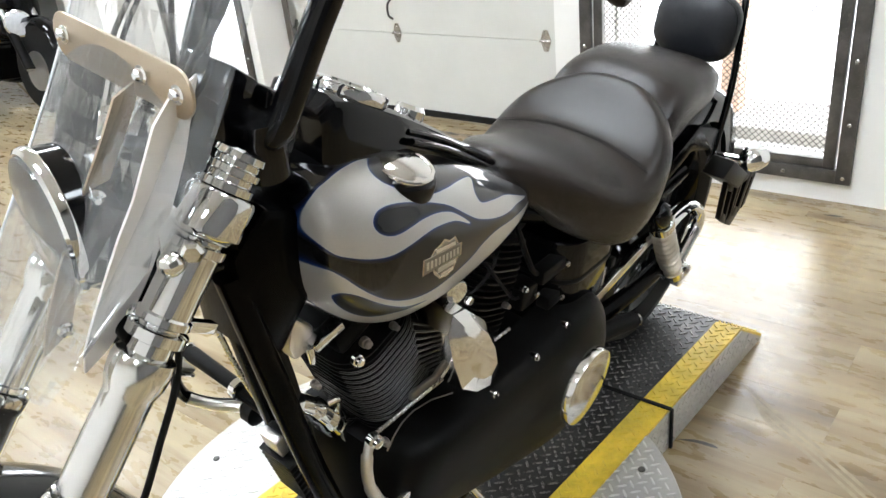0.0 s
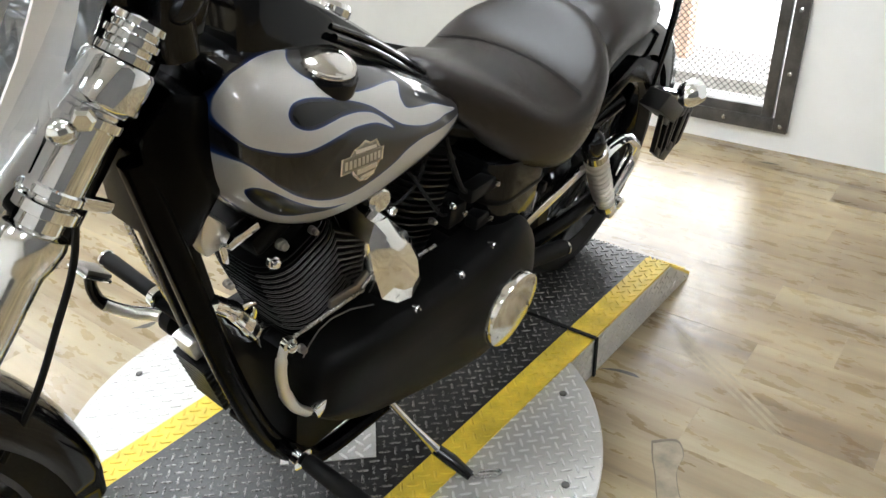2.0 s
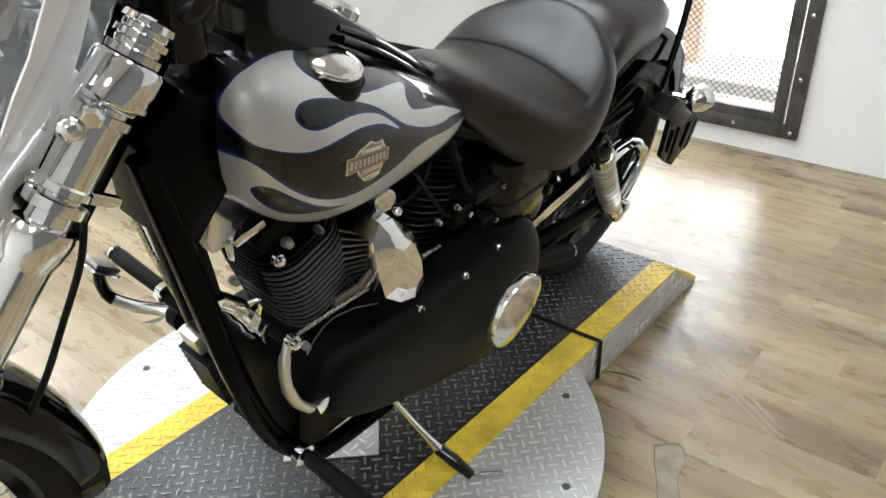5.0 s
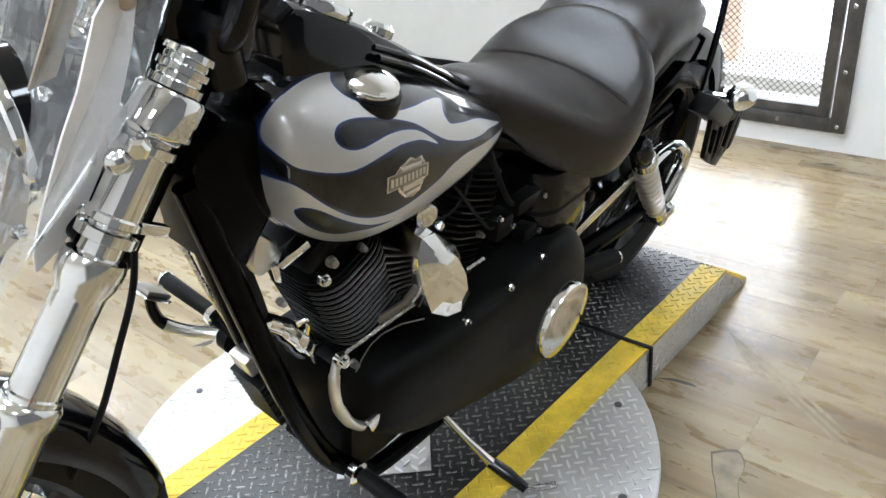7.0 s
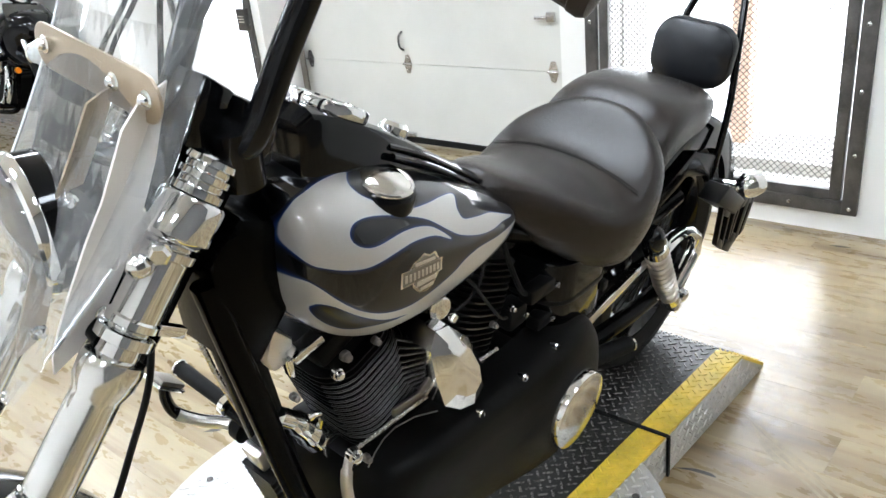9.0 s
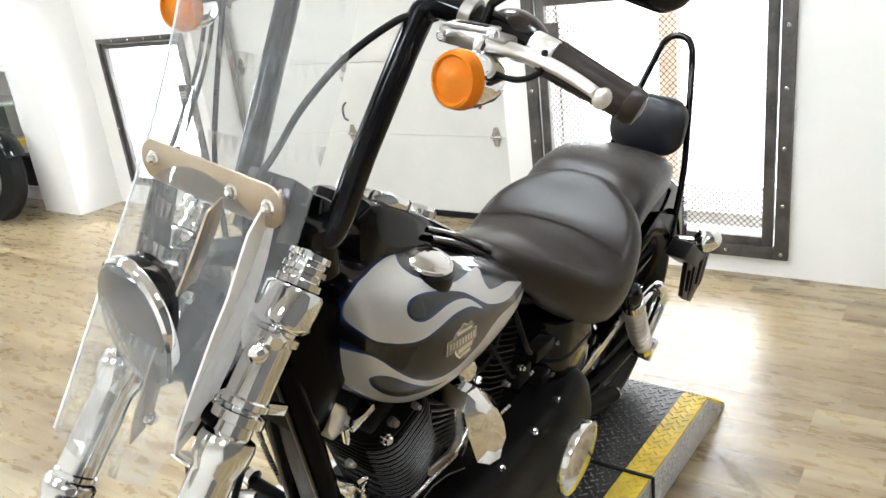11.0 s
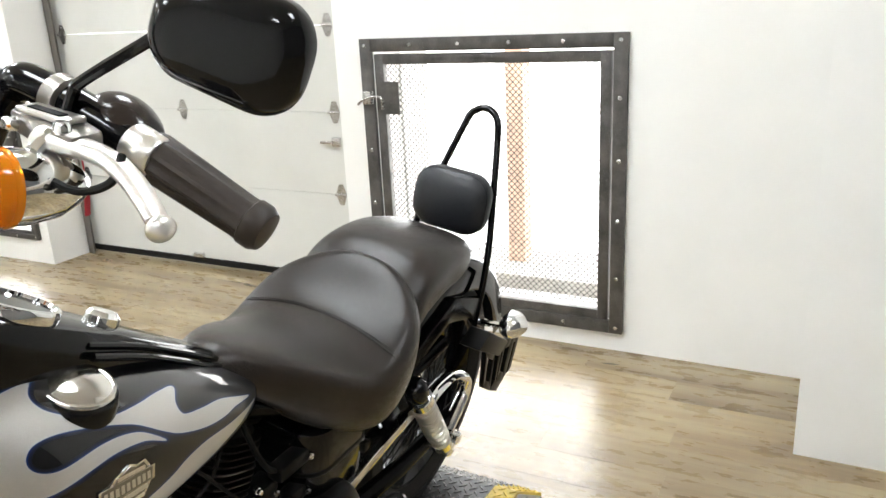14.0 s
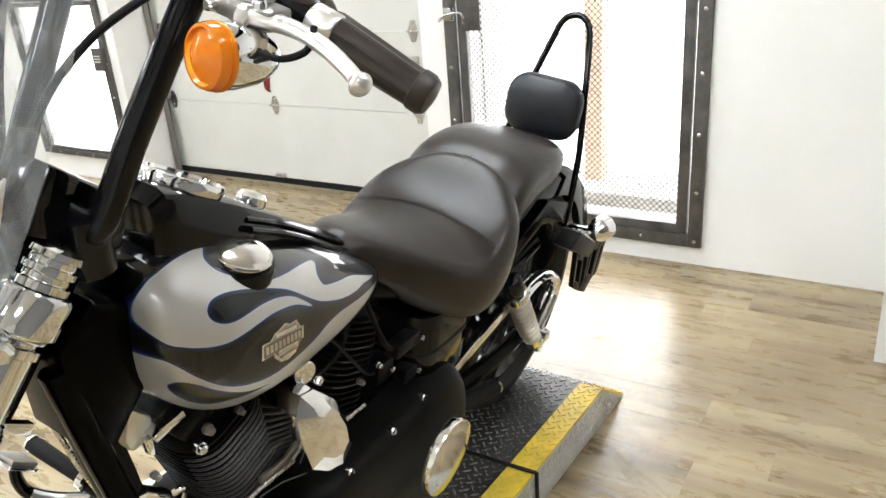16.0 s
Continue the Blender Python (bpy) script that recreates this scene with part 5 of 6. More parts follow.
for at, ax in (((-0.234, -0.099, 1.081), (-1, 0, 0.1)), ((-0.234, -0.050, 1.084), (-1, 0, 0.1)), ((-0.234, 0.066, 1.090), (-1, 0, 0.1)), ((-0.285, -0.029, 0.978), (-0.3, -1, 0)), ((-0.330, -0.008, 0.845), (-0.3, -1, 0)), ((-0.221, -0.082, 0.947), (-0.3, -1, 0)), ((-0.296, -0.078, 0.885), (-0.2, -1, 0))):
    part("screw", lathem(at, ax, [(0, 0.0085), (0.002, 0.0085), (0.003, 0.006), (0.006, 0.0055), (0.008, 0.003)], 16), CHROME, screen)
# headlight
LAMP = Vector((-0.205, 0.012, 0.940))
axis = Vector((-0.98, 0.15, -0.02)).normalized()
light = part("headlight", lathem(LAMP, axis, [(0, 0.006), (0.003, 0.026), (0.010, 0.043), (0.022, 0.055), (0.042, 0.064), (0.068, 0.069), (0.096, 0.070)], 64, False), BLACK, bike, "round gloss black headlight shell")
part("trim_ring", lathem(LAMP + axis * 0.095, axis, [(0, 0.069), (0.002, 0.0725), (0.006, 0.0735), (0.011, 0.072), (0.014, 0.068), (0.012, 0.065)], 72, False), CHROME, light, "chrome trim ring")
part("reflector", lathem(LAMP + axis * 0.050, axis, [(0, 0.012), (0.015, 0.036), (0.035, 0.053), (0.056, 0.065)], 48, False), CHROME, light, "bright reflector bowl")
part("bulb_shield", lathem(LAMP + axis * 0.062, axis, [(0, 0.014), (0.020, 0.016), (0.028, 0.012), (0.030, 0.001)], 20), CHROME, light, "chrome bulb shield")
part("glass", lathem(LAMP + axis * 0.108, axis, [(0, 0.066), (0.003, 0.065), (0.006, 0.050), (0.009, 0.025), (0.010, 0.001)], 32), LAMP_GLASS, light, "clear headlight lens").visible_shadow = False
# instrument and wiring box between the bars
part("wiring_box", sheet([(-0.100, 1.036), (-0.055, 1.005), (-0.072, 0.950), (-0.122, 0.957)], -0.05, 0.05, 0.006), BLACK, bike, "gloss black box between the risers")
part("visor", sheet([(-0.136, 1.066), (-0.103, 1.040), (-0.142, 0.984), (-0.171, 1.001)], -0.042, 0.03, 0.005), BLACK, bike, "black gauge hood")


def cable(name, pts, r, label):
    part(name, tubem(curve(pts, 8), r, 8), RUBBER, bike, label)


cable("clutch_cable", [(0.0, -0.135, 1.240), (-0.013, -0.10, 1.234), (-0.037, -0.085, 1.222), (-0.072, -0.065, 1.196), (-0.096, -0.05, 1.170), (-0.117, -0.03, 1.133), (-0.130, -0.01, 1.091), (-0.158, 0.0, 1.051), (-0.165, 0.01, 1.00), (-0.14, 0.02, 0.93)], 0.0042, "black clutch cable")
for off in (0.0, 0.014):
    cable("throttle_cable", [(0.06 + off, 0.30, 1.22), (0.01 + off, 0.27, 1.13), (-0.055 + off, 0.235, 1.068), (-0.109 + off, 0.206, 1.027), (-0.150 + off, 0.186, 0.97), (-0.176 + off, 0.173, 0.91), (-0.150 + off, 0.12, 0.84)], 0.0032, "black throttle cable")
cable("brake_line", [(0.03, 0.24, 1.20), (-0.015, 0.215, 1.09), (-0.036, 0.205, 0.99), (-0.10, 0.12, 0.925), (-0.19, 0.02, 0.885), (-0.240, -0.055, 0.85), (-0.261, -0.07, 0.778), (-0.294, -0.07, 0.704), (-0.331, -0.07, 0.632), (-0.37, -0.05, 0.55)], 0.004, "black brake hose")
cable("plug_lead", [(0.19, -0.085, 0.72), (0.236, -0.10, 0.685), (0.29, -0.102, 0.618), (0.342, -0.10, 0.556), (0.38, -0.09, 0.53)], 0.003, "black spark plug lead")
cable("plug_lead", [(0.30, -0.09, 0.70), (0.27, -0.098, 0.65), (0.22, -0.095, 0.63), (0.17, -0.085, 0.655)], 0.0032, "black spark plug lead")
cable("wiring_loom", [(0.34, -0.09, 0.70), (0.37, -0.105, 0.62), (0.42, -0.10, 0.565), (0.50, -0.10, 0.545)], 0.005, "black wiring loom")

cable("switch_wire", [(-0.060, -0.205, 1.215), (-0.066, -0.235, 1.207), (-0.062, -0.262, 1.203), (-0.050, -0.280, 1.212), (-0.035, -0.275, 1.228)], 0.0032, "thin black wire under the clutch perch")

# ---- garage door ----
door = thing("garage_door", "closed white sectional garage door with metal hinges", "garage door", kind="structure")
door["kind"] = "structure"
JOINTS = [0.045, 0.474, 0.879, 1.283, 1.688, 2.09, 2.30]
for a, b in zip(JOINTS, JOINTS[1:]):
    part("panel", boxm((X_DOOR, Y_R - 0.01, a + 0.0015), (X_DOOR + 0.05, Y_L + 0.01, b - 0.0015), 0.0), DOOR_PAINT, door, flat=True)
part("bottom_seal", boxm((X_DOOR - 0.012, Y_R, 0.012), (X_DOOR + 0.03, Y_L, 0.047), 0.004), RUBBER, door, "black rubber bottom seal")
for w in JOINTS[1:4]:
    for y, wide in ((1.155, 1), (2.125, 1), (3.02 - 0.06, 1)):
        bm = bmesh.new()
        for s in (-1, 1):
            rings(bm, [[Vector((x, y + p, w + s * q)) for p, q in ((-0.030, 0.004), (0.030, 0.004), (0.012, 0.052), (-0.012, 0.052))] for x in (X_DOOR - 0.003, X_DOOR - 0.0003)])
        tube(bm, [(X_DOOR - 0.008, y - 0.032, w), (X_DOOR - 0.008, y + 0.032, w)], 0.007, 10)
        for p, q in ((0.0, 0.035), (0.0, -0.035)):
            bolt(bm, (X_DOOR - 0.003, y + p, w + q), (-1, 0, 0), 0.006, 0.005)
        part("hinge", bm, BRIGHT, door, "galvanised hinge", flat=True)
bm = boxm((X_DOOR - 0.02, 1.13, 0.715), (X_DOOR - 0.001, 1.175, 0.76), 0.003)
box(bm, (X_DOOR - 0.026, 1.17, 0.728), (X_DOOR - 0.012, 1.24, 0.742), 0.003)
part("latch", bm, BRIGHT, door, "galvanised slide latch")
part("pull_hook", tubem(curve([(X_DOOR - 0.004, 2.145, 0.55), (X_DOOR - 0.03, 2.15, 0.575), (X_DOOR - 0.03, 2.15, 0.63), (X_DOOR - 0.004, 2.145, 0.655)]), 0.006, 8), STEEL_DARK, door, "dark pull handle")
bm = boxm((X_DOOR - 0.02, 2.12, 0.05), (X_DOOR - 0.0005, 2.19, 0.075), 0.003)
part("foot_bracket", bm, BRIGHT, door, "small galvanised bracket")
# tracks take a dark metal that stands in for the shadow gap beside them
for y in (Y_L - 0.035, Y_R + 0.035):
    bm = boxm((X_DOOR - 0.055, y - 0.022, 0.0), (X_DOOR - 0.050, y + 0.022, 2.3))
    box(bm, (X_DOOR - 0.055, y + (0.018 if y > 2 else -0.022), 0.0), (X_DOOR - 0.01, y + (0.022 if y > 2 else -0.018), 2.3))
    part("track", bm, CAST, door, "galvanised door track, coloured dark for its shadow gap", flat=True)

# ---- caged window and gate ----


def mesh_panel(y0, y1, z0, z1, x, dy=0.025, dz=0.0125, t=0.0022):
    """Expanded metal: zigzag strands that meet and part."""
    bm = bmesh.new()
    ny, nz = int((y1 - y0) / (dy / 2)), int((z1 - z0) / (dz / 2))
    for r in range(nz // 2):
        zc = z0 + dz * (r + 0.5)
        last = None
        for k in range(ny + 1):
            y = y0 + k * dy / 2
            z = zc + (dz * 0.44 if (k + r) % 2 else -dz * 0.44)
            q = [bm.verts.new((x + a, y, z + b)) for a, b in ((-t, 0), (0, t), (t, 0), (0, -t))]
            if last:
                for j in range(4):
                    bm.faces.new((last[j], last[(j + 1) % 4], q[(j + 1) % 4], q[j]))
            last = q
    return bm


def frame_bars(y0, y1, z0, z1, wide, x0, x1, bevel=0.002):
    return [boxm((x0, y0, z0), (x1, y0 + wide, z1), bevel), boxm((x0, y1 - wide, z0), (x1, y1, z1), bevel),
            boxm((x0, y0 + wide, z0), (x1, y1 - wide, z0 + wide), bevel), boxm((x0, y0 + wide, z1 - wide), (x1, y1 - wide, z1), bevel)]


def cage(name, y0, y1, z0, z1, label, fat):
    ob = thing(name, label, "window", kind="structure")
    for bm in frame_bars(y0, y1, z0, z1, fat, X_WALL - 0.022, X_WALL - 0.0005):
        part("frame_bar", bm, STEEL_DARK, ob, "weathered dark steel frame bar")
    g = fat + 0.010
    for bm in frame_bars(y0 + g, y1 - g, z0 + fat - 0.004, z1 - g, fat * 0.78, X_WALL - 0.012, X_WALL + 0.02):
        part("gate_bar", bm, STEEL_DARK, ob, "dark steel gate bar")
    i = g + fat * 0.7
    part("wire_mesh", mesh_panel(y0 + i, y1 - i, z0 + i, z1 - i, X_WALL + 0.004), STEEL_DARK, ob, "expanded steel mesh")
    n = 5
    for k in range(n + 1):
        for y, z in ((y0 + fat / 2 + (y1 - y0 - fat) * k / n, z0 + fat / 2), (y0 + fat / 2 + (y1 - y0 - fat) * k / n, z1 - fat / 2)) + (((y0 + fat / 2, z0 + (z1 - z0) * k / n), (y1 - fat / 2, z0 + (z1 - z0) * k / n)) if 0 < k < n else ()):
            bm = bmesh.new()
            bolt(bm, (X_WALL - 0.022, y, z), (-1, 0, 0), 0.0085, 0.006)
            part("bolt", bm, BRIGHT, ob)
    return ob


win = cage("window_1", -0.325, 0.79, 0.08, 1.228, "daylit opening behind a bolted dark steel mesh gate", 0.052)
part("latch_plate", boxm((X_WALL - 0.016, 0.618, 0.922), (X_WALL - 0.013, 0.722, 1.056)), STEEL_DARK, win, "dark steel latch plate")
bm = boxm((X_WALL - 0.05, 0.735, 0.965), (X_WALL - 0.022, 0.775, 1.02), 0.004)
tube(bm, curve([(X_WALL - 0.045, 0.80, 0.965), (X_WALL - 0.05, 0.76, 0.99), (X_WALL - 0.045, 0.69, 0.995), (X_WALL - 0.04, 0.685, 0.945)]), 0.006, 8)
part("slide_bolt", bm, BRIGHT, win, "galvanised slide bolt")
gate = cage("window_2", 3.09, 3.96, 0.145, 1.13, "second daylit opening behind a dark steel gate", 0.030)
part("lock_box", boxm((X_WALL - 0.05, 3.10, 0.70), (X_WALL - 0.02, 3.185, 0.83), 0.004), STEEL_DARK, gate, "dark lock box with pale bars")
for k in range(3):
    part("label_bar", boxm((X_WALL - 0.0515, 3.115, 0.75 + 0.016 * k), (X_WALL - 0.0502, 3.17, 0.757 + 0.016 * k)), SATIN, gate, flat=True)

# pier outside
tagged(part("brick_pier", boxm((3.05, 0.33, -0.02), (3.15, 0.42, 2.6), 0.004), BRICK), "pale orange brick pier outside the window", "pier", kind="structure")

# ---- loose things by the dock ----
a, b, c = Vector((0.331, -0.068)), Vector((0.233, -0.155)), Vector((0.116, -0.008))
plate = thing("tread_plate", "loose bare aluminium tread plate lying on the dock", "metal plate", pose(0.2235, -0.038, H + 0.0015, 0, 0, math.degrees(math.atan2(b.y - a.y, b.x - a.x))))
part("sheet", boxm((-0.066, -0.094, 0), (0.066, 0.094, 0.003)), PLATE_ALU, plate, flat=True)
bm = bmesh.new()
lugs(bm, lambda x, y: True, -0.052, 0.06, -0.08, 0.085, lambda x, y: 0.0028)
tagged(part("tread", bm, LUG_ALU, plate, flat=True), kind="stuff")
strap = thing("tie_strap", "black webbing strap across the dock and over its edge", "strap")
part("webbing", boxm((0.815, -0.333, H + 0.002), (0.826, 0.02, H + 0.006), 0.001), RUBBER, strap)
part("webbing_end", boxm((0.814, -0.339, 0.004), (0.825, -0.333, H + 0.005), 0.001), RUBBER, strap)


# ---- a second motorcycle parked at the back ----


def parked_bike(m):
    ob = thing("parked_motorcycle", "black cruiser motorcycle with a round chrome headlight", "motorcycle", m, group="bikes parked at the back")
    for u, r, wd in ((-0.75, 0.33, 0.10), (0.80, 0.32, 0.15)):
        tyre = part("wheel", lathem((u, -wd / 2, r), (0, 1, 0), [(0, r * 0.72), (0, r * 0.92), (wd * 0.3, r), (wd * 0.7, r), (wd, r * 0.92), (wd, r * 0.72)], 48), TYRE, ob, "black tyre")
        part("rim", lathem((u, -wd * 0.3, r), (0, 1, 0), [(0, 0.03), (0, r * 0.7), (0.02, r * 0.73), (wd * 0.6 - 0.02, r * 0.73), (wd * 0.6, r * 0.7), (wd * 0.6, 0.03)], 40), SATIN_BLACK, tyre)
        bm = bmesh.new()
        loops = []
        for k in range(25):
            a = radians(15 + 140 * k / 24)
            loops.append([Vector((u + math.cos(a) * (r + d), v, r + math.sin(a) * (r + d))) for v, d in ((-wd * 0.75, 0.0), (-wd * 0.6, 0.03), (0, 0.045), (wd * 0.6, 0.03), (wd * 0.75, 0.0), (0, 0.02))])
        rings(bm, loops)
        part("fender", bm, BLACK, ob, "gloss black mudguard", sharp=50)
    for s in (-1, 1):
        fork = part("fork_leg", tubem([(-0.75, s * 0.11, 0.33), (-0.36, s * 0.11, 0.93)], [0.032, 0.026], 16), CHROME, ob, "chrome fork leg")
        part("slider", tubem([(-0.75, s * 0.11, 0.33), (-0.55, s * 0.11, 0.64)], 0.036, 16), SATIN_BLACK, fork)
        part("turn_signal", lathem((-0.50, s * 0.21, 0.53), (-1, 0, 0), [(0, 0.01), (0.02, 0.022), (0.045, 0.023), (0.05, 0.001)], 20), AMBER, ob, "amber turn signal")
        part("mirror", lathem((-0.28, s * 0.36, 1.24), (1, 0, 0), [(0, 0.02), (0.006, 0.055), (0.018, 0.05), (0.03, 0.01)], 24), BLACK, ob, "round black mirror")
        part("mirror_stem", tubem([(-0.25, s * 0.30, 1.10), (-0.27, s * 0.35, 1.22)], 0.006, 8), BLACK, ob)
        part("grip", tubem([(-0.20, s * 0.30, 1.10), (-0.12, s * 0.40, 1.07)], 0.019, 14), RUBBER, ob)
        part("down_tube", tubem(curve([(-0.34, s * 0.03, 0.80), (-0.26, s * 0.09, 0.45), (-0.18, s * 0.11, 0.20), (0.4, s * 0.12, 0.18)]), 0.019, 12), FRAME_BLACK, ob)
    part("handlebar", tubem(curve([(-0.20, -0.30, 1.10), (-0.27, -0.18, 1.11), (-0.34, 0.0, 1.0), (-0.27, 0.18, 1.11), (-0.20, 0.30, 1.10)]), 0.014, 12), BLACK, ob)
    lamp_ = part("headlight", lathem((-0.52, 0.03, 0.645), (-0.92, 0.38, 0), [(0, 0.03), (0.02, 0.08), (0.10, 0.092), (0.11, 0.088)], 32, False), BLACK, ob, "black headlight bucket")
    part("trim_ring", lathem((-0.617, 0.070, 0.645), (-0.92, 0.38, 0), [(0, 0.088), (0.005, 0.096), (0.02, 0.096), (0.024, 0.086)], 32, False), CHROME, lamp_, "chrome ring")
    part("lens", lathem((-0.634, 0.077, 0.645), (-0.92, 0.38, 0), [(0, 0.086), (0.012, 0.08), (0.022, 0.04), (0.024, 0.001)], 28), LENS, lamp_, "bright headlight lens")
    bm = bmesh.new()
    rings(bm, [[Vector((u + 0.10 * abs(math.cos(a)) ** 2, hw * math.copysign(abs(math.cos(a)) ** 0.7, math.cos(a)), mid + hh * math.sin(a))) for a in (2 * math.pi * k / 36 for k in range(36))] for u, hw, mid, hh in ((-0.590, 0.11, 0.66, 0.12), (-0.575, 0.16, 0.69, 0.16), (-0.53, 0.21, 0.72, 0.20), (-0.46, 0.24, 0.74, 0.22), (-0.44, 0.23, 0.74, 0.21), (-0.50, 0.18, 0.72, 0.17), (-0.53, 0.10, 0.70, 0.11))])
    fairing = part("fairing", bm, BLACK, ob, "gloss black fork-mounted fairing", sharp=60)
    bm = bmesh.new()
    rings(bm, [[Vector((-0.50 + 0.16 * t + 1.0 * v * v, v, 0.88 + 0.13 * t)) for v in [0.19 * (1 - 0.25 * t * t) * (2 * k / 16 - 1) for k in range(17)]] for t in (0, 0.25, 0.5, 0.75, 1.0)], closed=False, caps=False)
    bmesh.ops.solidify(bm, geom=bm.faces, thickness=0.005)
    part("wind_deflector", bm, SMOKED, fairing, "smoked wind deflector", sharp=60)
    for s in (-1, 1):
        part("lower_guard", tubem(curve([(-0.24, s * 0.06, 0.62), (-0.26, s * 0.26, 0.58), (-0.27, s * 0.32, 0.42), (-0.24, s * 0.26, 0.26), (-0.20, s * 0.10, 0.24)]), 0.019, 12), BLACK, ob, "black tubular engine guard")
    bm = bmesh.new()
    rings(bm, [[Vector((u, hw * math.cos(a), mid + hh * math.sin(a))) for a in (2 * math.pi * k / 28 for k in range(28))] for u, hw, mid, hh in ((-0.34, 0.03, 0.88, 0.03), (-0.31, 0.10, 0.87, 0.075), (-0.22, 0.15, 0.86, 0.10), (-0.05, 0.155, 0.84, 0.105), (0.10, 0.11, 0.80, 0.08), (0.18, 0.05, 0.77, 0.05))])
    part("fuel_tank", bm, BLACK, ob, "gloss black fuel tank", sharp=60)
    bm = bmesh.new()
    rings(bm, [[Vector((u, hw * math.cos(a), mid + hh * math.sin(a))) for a in (2 * math.pi * k / 24 for k in range(24))] for u, hw, mid, hh in ((0.10, 0.04, 0.76, 0.04), (0.25, 0.14, 0.70, 0.06), (0.42, 0.16, 0.70, 0.07), (0.55, 0.12, 0.77, 0.06), (0.85, 0.10, 0.75, 0.05), (0.90, 0.03, 0.73, 0.03))])
    part("seat", bm, VINYL, ob, "black vinyl seat", sharp=60)
    part("engine_case", boxm((-0.20, -0.13, 0.20), (0.35, 0.13, 0.46), 0.05), SATIN_BLACK, ob, "black engine case")
    for s, t in ((-1, -0.08), (1, 0.16)):
        m2 = Matrix.Translation((t, 0, 0.40)) @ pose(0, 0, 0, 0, 20 * s, 0)
        for k in range(8):
            bm = sheet(rounded(0, 0, 0.15, 0.17, 0.05, 4), 0.04 + 0.03 * k, 0.052 + 0.03 * k, axis="z")
            bmesh.ops.transform(bm, matrix=m2, verts=bm.verts)
            part("fin", bm, SATIN_BLACK if k < 7 else CHROME, ob)
    part("exhaust", tubem(curve([(-0.14, 0.10, 0.52), (-0.26, 0.17, 0.40), (-0.15, 0.19, 0.25), (0.3, 0.20, 0.24), (1.0, 0.21, 0.27)]), 0.032, 16), CHROME, ob, "chrome exhaust pipe")
    for s in (-1, 1):
        for du in (-0.10, 0.14):
            part("rocker_cover", lathem((du, s * 0.105, 0.66), (0.2, s, 0.3), [(0, 0.055), (0.012, 0.058), (0.022, 0.050), (0.026, 0.001)], 20), CHROME, ob, "chrome rocker cover")
            part("pushrod_tube", tubem([(du * 0.5, s * 0.135, 0.40), (du, s * 0.125, 0.64)], 0.010, 10), CHROME, ob, "chrome pushrod tube")
        part("brake_disc", lathem((-0.75, s * 0.055, 0.31), (0, s, 0), [(0, 0.085), (0, 0.145), (0.005, 0.145), (0.005, 0.085)], 36), SATIN, ob, "bright steel brake disc")
        part("upper_clamp", lathem((-0.37, s * 0.11, 0.90), (-0.54, 0, 0.84), [(-0.03, 0.026), (-0.028, 0.033), (0.028, 0.033), (0.032, 0.026)], 20), CHROME, ob, "chrome fork clamp")
    part("air_cleaner", lathem((0.04, 0.15, 0.60), (0, 1, 0), [(0, 0.06), (0.01, 0.085), (0.045, 0.085), (0.056, 0.07), (0.058, 0.001)], 36), CHROME, ob, "round chrome air cleaner")
    part("primary_cover", sheet(rounded(0.10, 0.31, 0.52, 0.18, 0.085, 8), -0.19, -0.135, 0.012), CHROME, ob, "chrome primary cover")
    part("side_stand", tubem([(0.0, -0.1, 0.22), (0.06, -0.27, 0.0)], 0.012, 10), CHROME, ob)
    return ob


back = parked_bike(pose(1.80, 5.43, 0.0, 8, 0, 93) @ Matrix.Scale(0.94, 4))
copy_thing(back, pose(0.92, 5.66, 0.0, 8, 0, 101) @ Matrix.Scale(0.94, 4))

# ---- shelf behind the column ----
shelf = thing("storage_shelf", "white storage shelf standing behind the column", "shelf")
for y in (4.86, 5.76):
    part("side_panel", boxm((2.25, y, 0.0), (2.58, y + 0.02, 0.98), 0.002), DOOR_PAINT, shelf)
for z in (0.08, 0.395, 0.72, 0.96):
    part("board", boxm((2.252, 4.881, z), (2.58, 5.759, z + 0.02), 0.002), DOOR_PAINT, shelf)
part("plinth", boxm((2.262, 4.881, 0.0), (2.272, 5.759, 0.079)), DOOR_PAINT, shelf)
crate = thing("storage_box", "black plastic storage box on the lowest shelf", "box", pose(2.40, 5.08, 0.1))
part("tub", boxm((-0.13, -0.15, 0.0), (0.13, 0.15, 0.20), 0.012), PLASTIC, crate)
part("lid", boxm((-0.138, -0.158, 0.2005), (0.138, 0.158, 0.225), 0.006), PLASTIC, crate)
cloth = thing("folded_cloth", "folded yellow cloth on the middle shelf", "cloth", pose(2.39, 5.05, 0.415))
for k in range(3):
    part("fold", boxm((-0.12 + 0.004 * k, -0.13, 0.0155 * k), (0.12, 0.13 - 0.006 * k, 0.0155 * k + 0.015), 0.006), PLATE_YELLOW, cloth)

# ---- floor: vinyl planks along the wall ----
PLANK, nodes_, links_, shade_ = shader("vinyl_oak_plank")
info = nodes_.new("ShaderNodeObjectInfo")
co = nodes_.new("ShaderNodeTexCoord")
shift = nodes_.new("ShaderNodeVectorMath")
shift.operation = "ADD"
rand3 = nodes_.new("ShaderNodeCombineXYZ")
mul = nodes_.new("ShaderNodeMath")
mul.operation, mul.inputs[1].default_value = "MULTIPLY", 37.0
links_.new(info.outputs["Random"], mul.inputs[0])
for k in range(3):
    links_.new(mul.outputs[0], rand3.inputs[k])
links_.new(co.outputs["Object"], shift.inputs[0])
links_.new(rand3.outputs[0], shift.inputs[1])


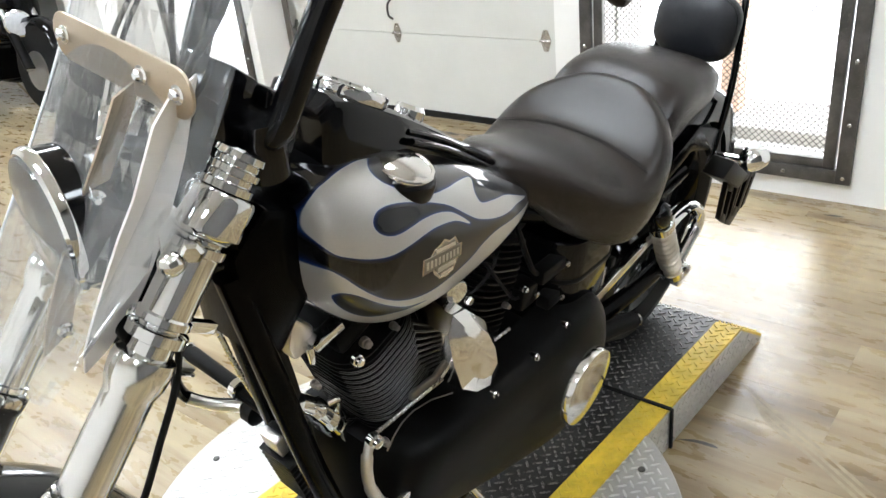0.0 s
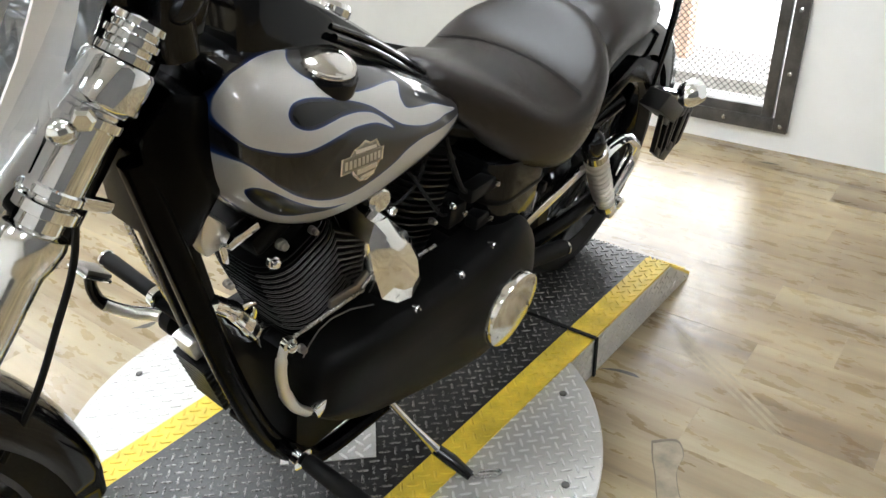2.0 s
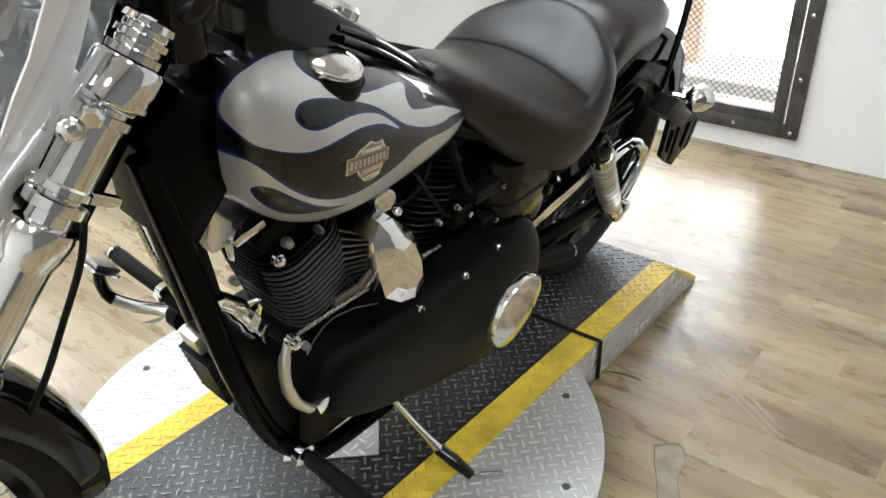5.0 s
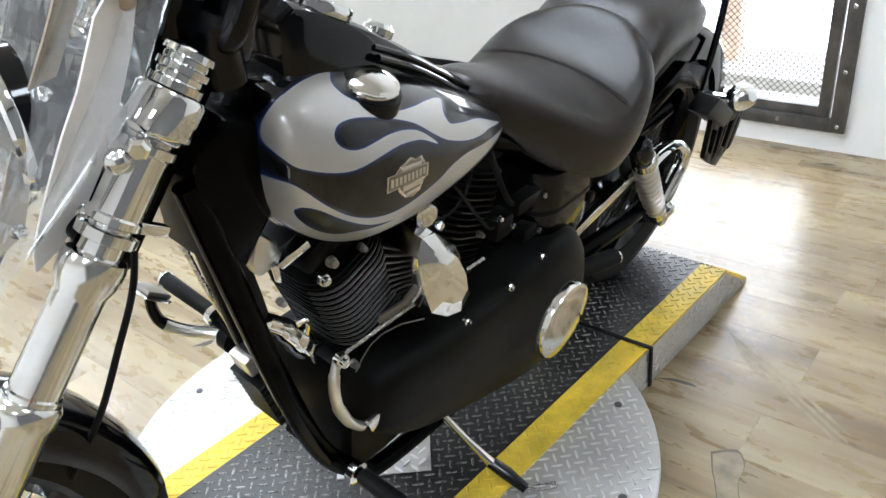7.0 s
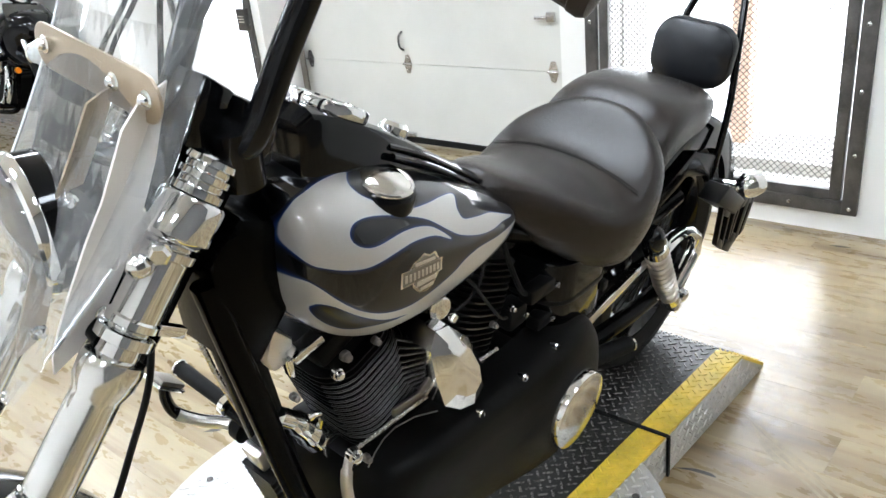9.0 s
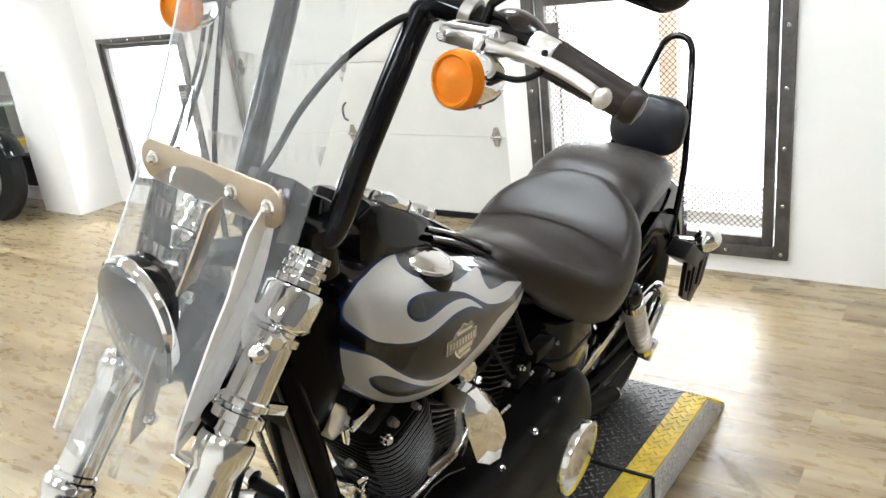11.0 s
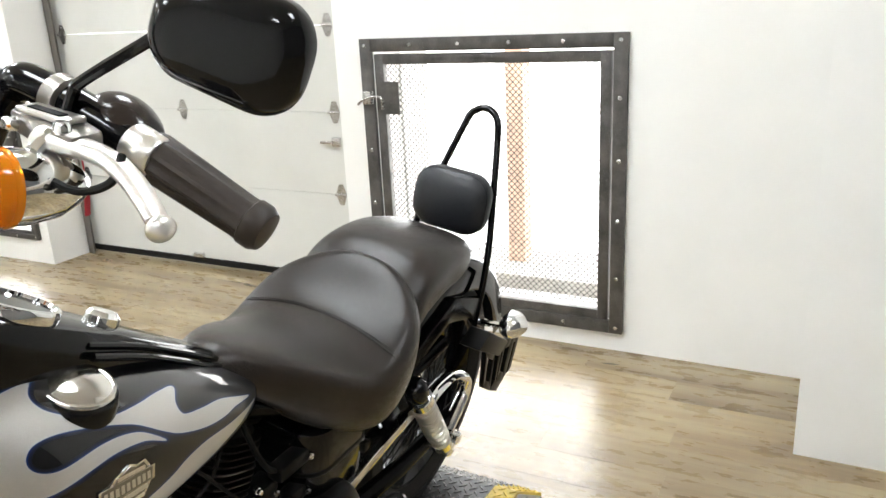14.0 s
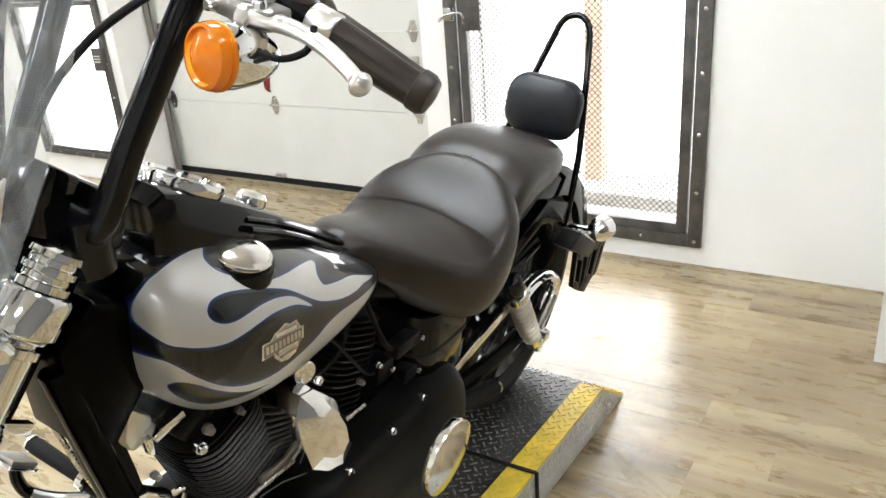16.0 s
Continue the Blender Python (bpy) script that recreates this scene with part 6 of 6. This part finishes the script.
def plank_noise(scale, stretch, detail, rough=0.6):
    mp = nodes_.new("ShaderNodeMapping")
    mp.inputs["Scale"].default_value = stretch
    links_.new(shift.outputs[0], mp.inputs["Vector"])
    n = nodes_.new("ShaderNodeTexNoise")
    n.inputs["Scale"].default_value, n.inputs["Detail"].default_value, n.inputs["Roughness"].default_value = scale, detail, rough
    links_.new(mp.outputs[0], n.inputs["Vector"])
    return n.outputs[0]


base = ramp(nodes_, links_, info.outputs["Random"], [(0.0, (0.335, 0.258, 0.142)), (0.3, (0.375, 0.30, 0.172)), (0.55, (0.355, 0.287, 0.168)), (0.8, (0.325, 0.257, 0.150)), (1.0, (0.385, 0.31, 0.182))])
streak = ramp(nodes_, links_, plank_noise(1.0, (13, 0.9, 1), 6, 0.58), [(0.32, (0.40, 0.32, 0.24)), (0.44, (0.74, 0.67, 0.58)), (0.54, (1, 1, 1)), (0.72, (1.2, 1.19, 1.12))])
cloud = ramp(nodes_, links_, plank_noise(1.0, (5, 0.8, 1), 3), [(0.32, (0.52, 0.45, 0.36)), (0.58, (1, 1, 1))])
fine_ = ramp(nodes_, links_, plank_noise(1.0, (260, 6, 1), 3), [(0.25, (0.88, 0.87, 0.85)), (0.6, (1, 1, 1))])
tone = mix(nodes_, links_, 0.85, base, streak, "MULTIPLY")
tone = mix(nodes_, links_, 0.8, tone, cloud, "MULTIPLY")
tone = mix(nodes_, links_, 0.7, tone, fine_, "MULTIPLY")
links_.new(tone, shade_.inputs["Base Color"])
links_.new(ramp(nodes_, links_, plank_noise(1.0, (30, 9, 1), 4), [(0.3, grey(0.23)), (0.7, grey(0.37))]), shade_.inputs["Roughness"])
shade_.inputs["Specular IOR Level"].default_value = 0.95
bmp = nodes_.new("ShaderNodeBump")
bmp.inputs["Strength"].default_value, bmp.inputs["Distance"].default_value = 0.12, 0.001
links_.new(plank_noise(1.0, (260, 6, 1), 3), bmp.inputs["Height"])
links_.new(bmp.outputs[0], shade_.inputs["Normal"])

LENGTHS = (0.62, 0.915, 1.22)
WIDE = 0.152
shared = {}
for ln in LENGTHS:
    bm = boxm((-WIDE / 2 + 0.00015, -ln / 2 + 0.00015, -0.006), (WIDE / 2 - 0.00015, ln / 2 - 0.00015, 0.0))
    for f in bm.faces:
        f.smooth = False
    me = bpy.data.meshes.new("plank")
    bm.to_mesh(me)
    bm.free()
    me.materials.append(PLANK)
    shared[ln] = me
dice = random.Random(5)
far = bmesh.new()
for i in range(47):
    x = -4.15 + WIDE * (i + 0.5)
    y = -4.2 + dice.uniform(-1.0, 0)
    while y < 7.0:
        ln = dice.choice(LENGTHS)
        mid_y = y + ln / 2
        if x > 2.86:
            break
        if x > -0.9 and -1.9 < mid_y < 4.6:
            ob = new("plank", shared[ln])
            ob.parent = floor
            ob.location = (x, mid_y, -0.0)
        else:
            ya, yb = max(y, -4.0) + 0.0003, min(y + ln, 7.0) - 0.0003
            if yb - ya > 0.02:
                box(far, (x - WIDE / 2 + 0.0003, ya, -0.006), (x + WIDE / 2 - 0.0003, yb, 0.0))
        y += ln
tagged(part("plank_field", far, PLANK, floor, flat=True), kind="stuff")

# worn spots and scuffs on the floor
WORN = plain("bare_patch_in_the_vinyl", (0.245, 0.20, 0.135), 0.42, 0.0, 0.35, 30, 200, 0.2, dust=0.1)
SCRAPE = plain("dull_scrape", (0.30, 0.245, 0.155), 0.45, 0.0, 0.3, 30, 200, 0.1)
RIM_DIRT = plain("dirt_in_a_torn_edge", (0.10, 0.075, 0.045), 0.6, 0.0, 0.3, 60, 300, 0.1)
SCUFF = plain("rubber_scuff", (0.05, 0.045, 0.04), 0.6, 0.0, 0.4, 60, 300, 0.1)


def blot(outline, seed, material, label, z=0.0004):
    r = random.Random(seed)
    pts = curve([(x, y, 0) for x, y in outline + outline[:1]], 5)[:-1]
    bm = bmesh.new()
    rings(bm, [[Vector((p.x + r.uniform(-0.003, 0.003), p.y + r.uniform(-0.003, 0.003), h)) for p in pts] if h == 0 else [Vector((p.x, p.y, h)) for p in pts] for h in (0.0002, z)])
    tagged(part("floor_mark", bm, material, flat=True), label, "floor mark", kind="structure")


TORN = [(0.690, -0.545), (0.722, -0.585), (0.690, -0.612), (0.640, -0.618), (0.585, -0.645), (0.520, -0.692), (0.487, -0.65), (0.55, -0.615), (0.610, -0.585), (0.645, -0.565)]
torn_mid = (sum(x for x, y in TORN) / len(TORN), sum(y for x, y in TORN) / len(TORN))
blot([(torn_mid[0] + (x - torn_mid[0]) * 1.07, torn_mid[1] + (y - torn_mid[1]) * 1.10) for x, y in TORN], 31, RIM_DIRT, "dark torn edge round the worn patch", 0.0003)
blot(TORN, 3, WORN, "brown worn patch in the vinyl floor", 0.0006)
blot([(0.858, -0.336), (0.878, -0.37), (0.884, -0.41), (0.876, -0.428), (0.872, -0.40), (0.868, -0.372)], 4, SCUFF, "dark crack in the vinyl floor")
blot([(0.30, 0.80), (0.33, 0.765), (0.36, 0.77), (0.335, 0.785)], 5, SCUFF, "dark crack in the vinyl floor")
for k in range(3):
    o = 0.022 * k
    blot([(1.150 - o, -0.385 - o), (1.08 - o, -0.50), (1.00 - o, -0.62), (0.91 - o, -0.75), (0.905 - o, -0.742), (0.995 - o, -0.612), (1.07 - o, -0.49)], 7 + k, SCRAPE, "long dull scrape on the vinyl floor", 0.00035)
blot([(2.28, -0.27), (2.292, -0.31), (2.288, -0.345), (2.276, -0.30)], 12, SCUFF, "dark scuff near the wall")
